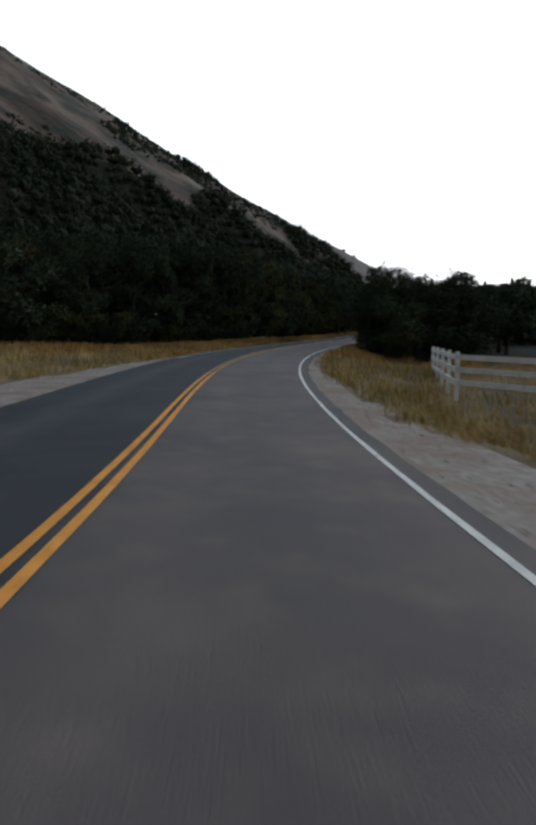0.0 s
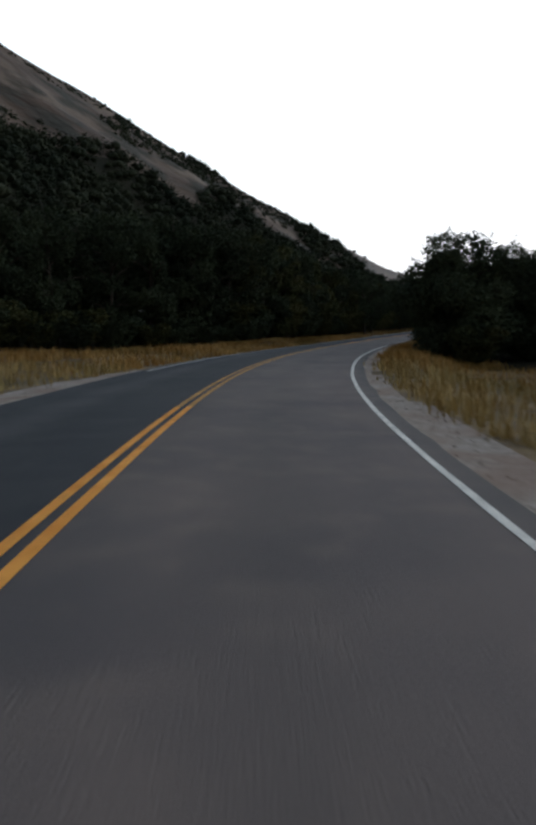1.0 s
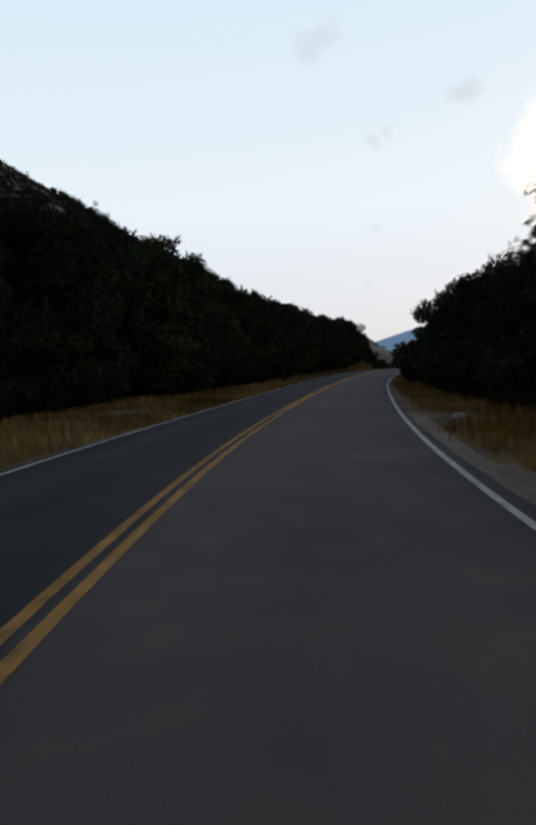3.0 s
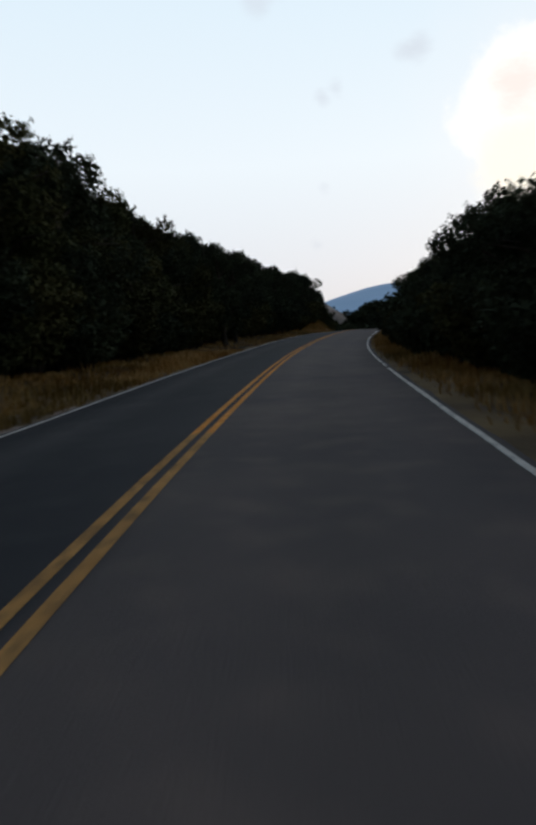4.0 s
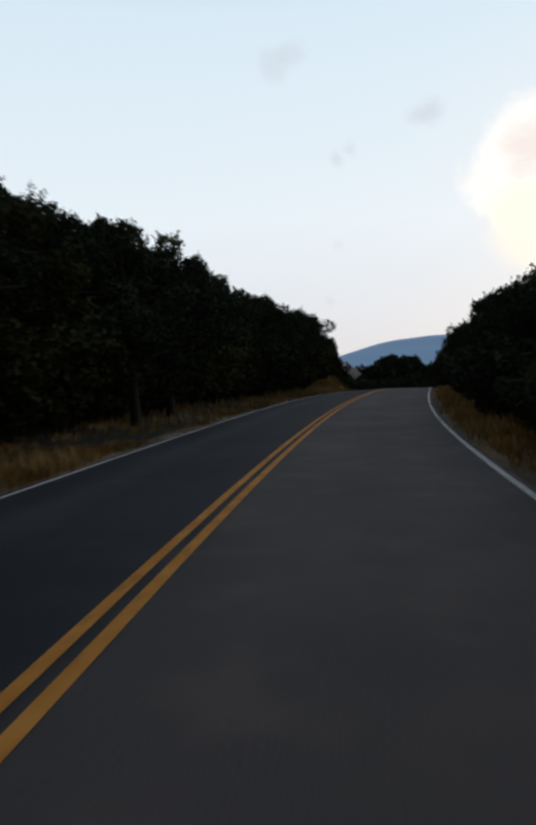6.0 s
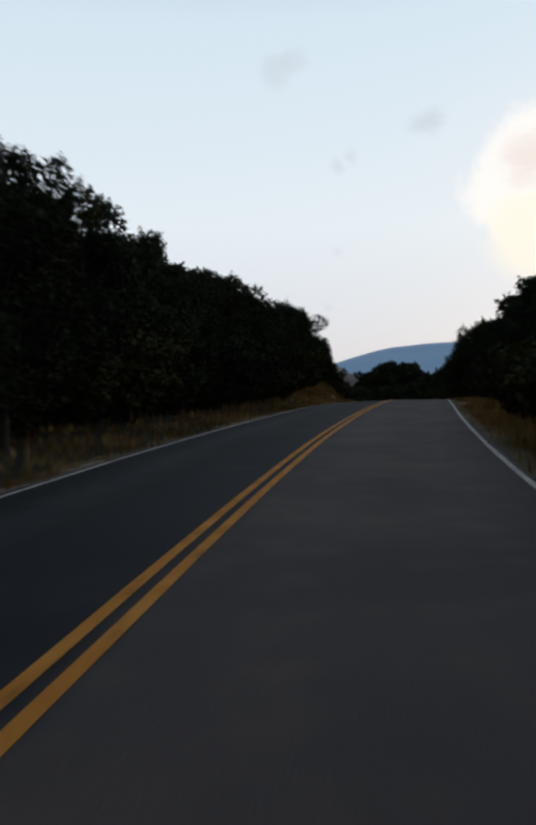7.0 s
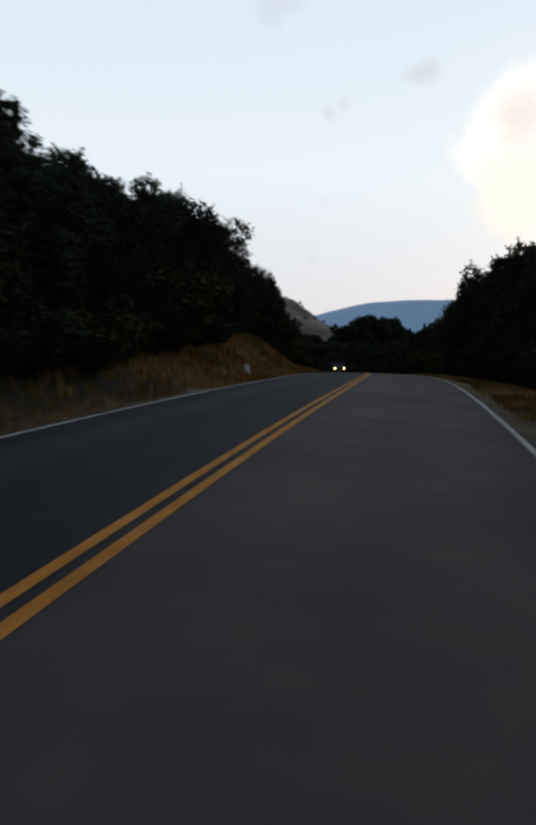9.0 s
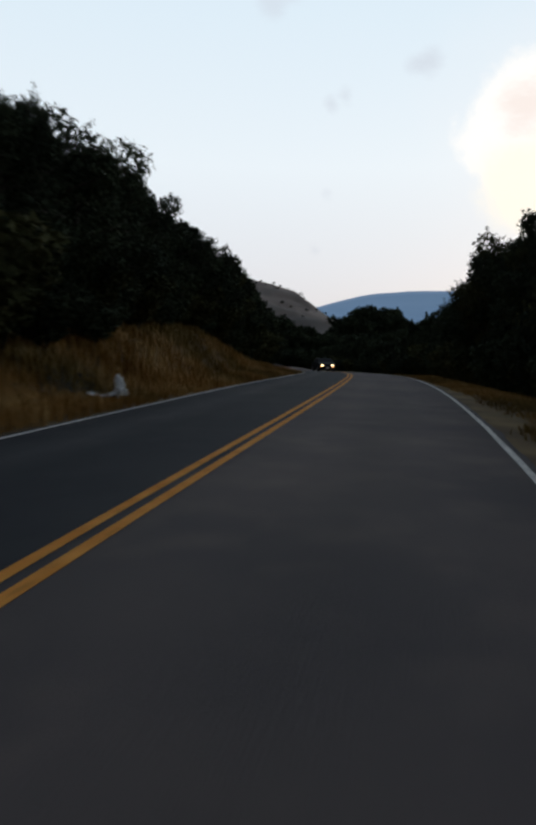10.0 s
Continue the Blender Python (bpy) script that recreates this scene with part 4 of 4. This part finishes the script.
    tagged(new("hill_scrub", mesh("hill_scrub", verts, faces, SCRUB)), "thin dark scrub along the brown hill's crest", "scrub", kind="stuff")


build_hill_scrub()

# ------------------------------------------------------------------ grass


def build_grass():
    rng = np.random.default_rng(3)
    roadside, meadow = ([], []), ([], [])

    def tuft(s, off, h, n):
        verts, faces = meadow if s < 44 + 6 * rng.random() else roadside
        x, y, z = ground_point(s, off)
        for _ in range(n):
            bx, by = x + rng.normal(0, 0.17), y + rng.normal(0, 0.17)
            a, lean = rng.uniform(0, 6.28), h * rng.uniform(0.1, 0.6)
            w = rng.uniform(0.009, 0.024)
            ca, sa = math.cos(a), math.sin(a)
            hh = h * rng.uniform(0.6, 1.25)
            k = len(verts)
            verts.extend([(bx - sa * w, by + ca * w, z - 0.05), (bx + sa * w, by - ca * w, z - 0.05),
                          (bx + sa * w * 0.7 + ca * lean * 0.35, by - ca * w * 0.7 + sa * lean * 0.35, z + hh * 0.6), (bx - sa * w * 0.7 + ca * lean * 0.35, by + ca * w * 0.7 + sa * lean * 0.35, z + hh * 0.6),
                          (bx + ca * lean, by + sa * lean, z + hh)])
            faces.extend([(k, k + 1, k + 2, k + 3), (k + 3, k + 2, k + 4)])

    for _ in range(20000):
        s = rng.uniform(14, 215)
        left = rng.random() < 0.5
        g = float(gravel_left(s) if left else gravel_right(s))
        w = float(wood_left(s) if left else wood_right(s))
        depth = min(max(w - g + 1.0, 1.2), 16)
        o = g + 0.15 + depth * rng.random() ** 1.3
        if not left and abs(s - 70.2) < 2.6 and o < 6.0:
            continue
        if (74 < s < 150 if not left else 112 < s < 158) and rng.random() < (0.72 if left else 0.55):
            continue
        thick = noise.noise(Vector((s * 0.12, o * 0.3, 11.0 if left else 4.0)))
        h = (0.40 + 0.36 * thick) * min(1.0, 0.45 + (o - g) * 0.5)
        if s > 140 if not left else 112 < s < 158:
            h *= 0.6
        if left and 66 < s < 112 and o > g + 0.45 * (w - g):
            h *= 0.5
        if left and 164.4 < s < 168.8 and 4.2 < o < 6.2:
            h = 0.13
        if h > 0.12:
            tuft(s, -o if left else o, h, 6)
    # the steep bank by the bend is thick with it
    for _ in range(2600):
        s, o = rng.uniform(160, 200), rng.uniform(4.2, 9.0)
        short = 164.4 < s < 168.8 and 4.2 < o < 6.2
        tuft(s, -o, 0.12 if short else rng.uniform(0.18, 0.42), 6)
    tagged(new("dry_grass", mesh("dry_grass", *roadside, GRASS)), "tawny dry roadside grass in uneven tufts", "grass", kind="stuff")
    tagged(new("meadow_grass", mesh("meadow_grass", *meadow, GRASS_MEADOW)), "straw-coloured grass with green patches by the fence and meadow", "grass", kind="stuff")


build_grass()

# ------------------------------------------------------------------ fence


def build_fence():
    fence = tagged(new("rail_fence"), "weathered white three-rail wooden fence by the pasture", "fence")
    corners = [Vector((10.6, 47.2, -0.22)), Vector((8.3, 32.2, -0.40)), Vector((10.4, 29.4, -0.48)), Vector((19.0, 22.0, -0.6)), Vector((30.0, 14.0, -0.6))]
    post = None
    for a, b in zip(corners[:-1], corners[1:]):
        n = max(1, round((b - a).length / 3.6))
        turn = Matrix.Rotation(math.atan2(b.y - a.y, b.x - a.x), 4, "Z")
        for i in range(n):
            p0, p1 = a.lerp(b, i / n), a.lerp(b, (i + 1) / n)
            if post is None:
                post = part("post", box(0.13, 0.13, 1.75, (0, 0, 0.56), 0.012), FENCE_WHITE, fence)
                post.location = p0
            else:
                q = new("post", post.data)
                q.parent, q.location = fence, p0
            for h in (0.34, 0.80, 1.25):
                mid = (p0 + p1) / 2
                rail = part("rail", box((p1 - p0).length - 0.01, 0.045, 0.185, (0, 0, 0), 0.006), FENCE_WHITE, fence)
                rail.location = mid + Vector((0, 0, h)) + turn.to_3x3() @ Vector((0, -0.075, 0))
                rail.rotation_euler = (0, -math.atan2(p1.z - p0.z, (p1 - p0).xy.length), math.atan2(b.y - a.y, b.x - a.x))
    q = new("post", post.data)
    q.parent, q.location = fence, corners[-1]


build_fence()

# ------------------------------------------------------------------ oncoming car, headlamps lit


def wheel(parent, x, y):
    def disc(r, w, seg):
        bm = bmesh.new()
        bmesh.ops.create_cone(bm, cap_ends=True, segments=seg, radius1=r, radius2=r, depth=w, matrix=Matrix.Rotation(radians(90), 4, "X"))
        bmesh.ops.bevel(bm, geom=[e for e in bm.edges if len(e.link_faces) == 2 and max(f.calc_area() for f in e.link_faces) > 0.05], offset=0.02, segments=2, affect="EDGES")
        return bm
    w = part("wheel", disc(0.33, 0.21, 22), RUBBER, parent, "black rubber tyre")
    w.location = (x, y, 0.33)
    part("rim", disc(0.21, 0.225, 16), RIM, w, "dull alloy rim")


def build_car(s, off):
    car = tagged(new("car"), "dark oncoming car with lit headlamps on the road", "car")
    profile = [(-2.15, 0.45), (-2.2, 0.75), (-2.1, 0.98), (-1.35, 1.05), (-0.75, 1.45), (0.55, 1.48), (1.15, 1.05), (2.05, 0.88), (2.2, 0.66), (2.18, 0.38), (1.7, 0.28), (-1.7, 0.28)]
    bm = bmesh.new()
    loops = []
    for y, k in ((-0.88, 0.96), (-0.80, 1.0), (0.80, 1.0), (0.88, 0.96)):
        loops.append([bm.verts.new((x, y * (1 - 0.16 * max(0, z - 0.95) / 0.5), 0.3 + (z - 0.3) * k)) for x, z in profile])
    for a, b in zip(loops[:-1], loops[1:]):
        for i in range(len(profile)):
            j = (i + 1) % len(profile)
            bm.faces.new((a[i], a[j], b[j], b[i]))
    bm.faces.new(list(reversed(loops[0])))
    bm.faces.new(loops[-1])
    bmesh.ops.recalc_face_normals(bm, faces=bm.faces)
    part("body", bm, CAR_PAINT, car)
    tilt = Matrix.Rotation(math.atan2(0.43, 0.60), 4, "Y")
    part("windscreen", box(0.70, 1.36, 0.02, (0.86, 0, 1.275), 0.006, tilt), GLASS_DARK, car, "dark windscreen glass")
    part("grille", box(0.04, 0.9, 0.16, (2.2, 0, 0.62), 0.01), RUBBER, car, "black grille")
    part("bumper", box(0.12, 1.7, 0.16, (2.18, 0, 0.44), 0.03), CAR_PAINT, car)
    part("number_plate", box(0.02, 0.32, 0.15, (2.25, 0, 0.45), 0.004), LITTER, car, "plain pale plate")
    for y in (-0.54, 0.54):
        bm = bmesh.new()
        bmesh.ops.create_uvsphere(bm, u_segments=14, v_segments=8, radius=0.085, matrix=Matrix.Translation((2.17, y, 0.72)) @ Matrix.Diagonal((0.7, 1.4, 0.85, 1)))
        part("headlight", bm, HEADLAMP, car, "lit warm-white headlamp")
        part("marker_light", box(0.05, 0.12, 0.05, (2.19, y * 1.2, 0.56), 0.01), SIDELAMP, car, "lit amber marker lamp")
        part("mirror", box(0.1, 0.18, 0.12, (0.85, y * 1.52, 1.02), 0.02), CAR_PAINT, car)
    for x in (-1.35, 1.38):
        for y in (-0.8, 0.8):
            wheel(car, x, y)
    q = road_point(s, off, 0.0)
    h = float(road_base(s)[3])
    car.location = q
    car.rotation_euler = (0, 0, -math.pi / 2 - h + radians(8))


build_car(236, -1.0)

# ------------------------------------------------------------------ litter and stones on the verges


def crumple(seed, size, squash):
    bm = bmesh.new()
    bmesh.ops.create_icosphere(bm, subdivisions=3, radius=1)
    for v in bm.verts:
        n = noise.fractal(v.co * 1.6 + Vector((seed, 0, 0)), 1.0, 2.0, 4)
        v.co *= 0.75 + 0.55 * n
        v.co = Vector((v.co.x * size * squash[0], v.co.y * size * squash[1], v.co.z * size * squash[2]))
    return bm


def build_litter():
    x, y, z = ground_point(168, -4.85)
    bag = tagged(new("plastic_bag"), "crumpled white plastic bag with dark print on the grass bank", "litter")
    part("bag", crumple(1, 0.22, (1.0, 0.8, 0.8)), LITTER, bag)
    # two gathered ends that stand up out of it
    for turn, tip, size in ((-14, -0.12, 0.44), (20, 0.10, 0.36)):
        bm = bmesh.new()
        rows = []
        for i in range(9):
            u = i / 8
            wide = 0.11 * math.sin(math.pi * (0.18 + 0.78 * u)) + 0.012
            rows.append([bm.verts.new((tip * u + wide * c + 0.015 * math.sin(u * 11 + c * 3), 0.42 * size * u + 0.035 * c * c + side, size * u)) for side in (-0.008, 0.008) for c in (-1, -0.4, 0.3, 1)])
        for lo, hi in zip(rows, rows[1:]):
            for c in range(3):
                bm.faces.new((lo[c], lo[c + 1], hi[c + 1], hi[c]))
                bm.faces.new((lo[c + 5], lo[c + 4], hi[c + 4], hi[c + 5]))
            bm.faces.new((lo[4], lo[0], hi[0], hi[4]))
            bm.faces.new((lo[3], lo[7], hi[7], hi[3]))
        bmesh.ops.recalc_face_normals(bm, faces=bm.faces)
        bmesh.ops.rotate(bm, verts=bm.verts, matrix=Matrix.Rotation(radians(turn), 3, "Z"))
        part("gathered_end", bm, LITTER, bag)
    p = part("print", crumple(5, 0.085, (0.8, 0.6, 1.0)), LITTER_DARK, bag, "dark blue printed fold")
    p.location = (-0.14, -0.12, -0.10)
    v, f = [], []
    for i in range(13):
        u = i / 12
        gx, gy, gz = ground_point(168 - 0.1 - 0.5 * u, -4.85 - 0.62 * u)
        for w in (-0.06, 0.06):
            for up in (0.0, 0.012):
                v.append((gx - x - w * 0.5, gy - y + w, gz - z + up - 0.05 - 0.10 * u + 0.03 * math.sin(u * 9) + 0.5 * w))
    for i in range(12):
        a, b = i * 4, i * 4 + 4
        f += [(a, b, b + 2, a + 2), (a + 1, a + 3, b + 3, b + 1), (a, a + 1, b + 1, b), (a + 2, b + 2, b + 3, a + 3)]
    part("strip", mesh("strip", v, f, LITTER), None, bag, "pale torn strip trailing from the bag")
    bag.location = (x, y, z + 0.20)
    x, y, z = ground_point(70.3, 4.7)
    cup = tagged(new("paper_litter"), "scrap of crumpled white paper on the verge", "litter")
    part("paper", crumple(9, 0.12, (1.7, 1.0, 0.7)), LITTER, cup)
    part("card", box(0.3, 0.12, 0.015, (0.18, 0, -0.04), 0.003), LITTER_TAN, cup, "flat tan card")
    cup.location = (x, y, z + 0.07)
    x, y, z = ground_point(92.5, -4.0)
    sc = tagged(new("paper_litter"), "flat pale paper scrap in the grass by the edge line", "litter")
    part("paper", crumple(13, 0.13, (1.8, 1.0, 0.4)), LITTER_TAN, sc)
    sc.location = (x, y, z + 0.05)


build_litter()


def build_stones():
    """Loose gravel and fist-sized stones along both shoulders, as one cover."""
    rng = np.random.default_rng(19)
    verts, faces = [], []
    base = [(1, 0, 0), (-1, 0, 0), (0, 1, 0), (0, -1, 0), (0, 0, 1), (0, 0, -1)]
    tris = [(0, 2, 4), (2, 1, 4), (1, 3, 4), (3, 0, 4), (2, 0, 5), (1, 2, 5), (3, 1, 5), (0, 3, 5)]
    for _ in range(3000):
        s = rng.uniform(8, 96)
        left = rng.random() < 0.45
        g = float(gravel_left(s) if left else gravel_right(s))
        o = 3.85 + (g - 3.75 + 0.5) * rng.random()
        x, y, z = ground_point(s, -o if left else o)
        r = 0.008 + 0.018 * rng.random() ** 3
        k = len(verts)
        for q in base:
            j = r * rng.uniform(0.6, 1.3, 3)
            verts.append((x + q[0] * j[0] * 1.3, y + q[1] * j[1] * 1.3, z + 0.3 * r + q[2] * j[2] * 0.8))
        faces.extend([(a + k, b + k, c + k) for a, b, c in tris])
    tagged(new("loose_gravel", mesh("loose_gravel", verts, faces, GRAVEL)), "loose pale gravel scattered over the shoulders", "gravel", kind="stuff")


build_stones()
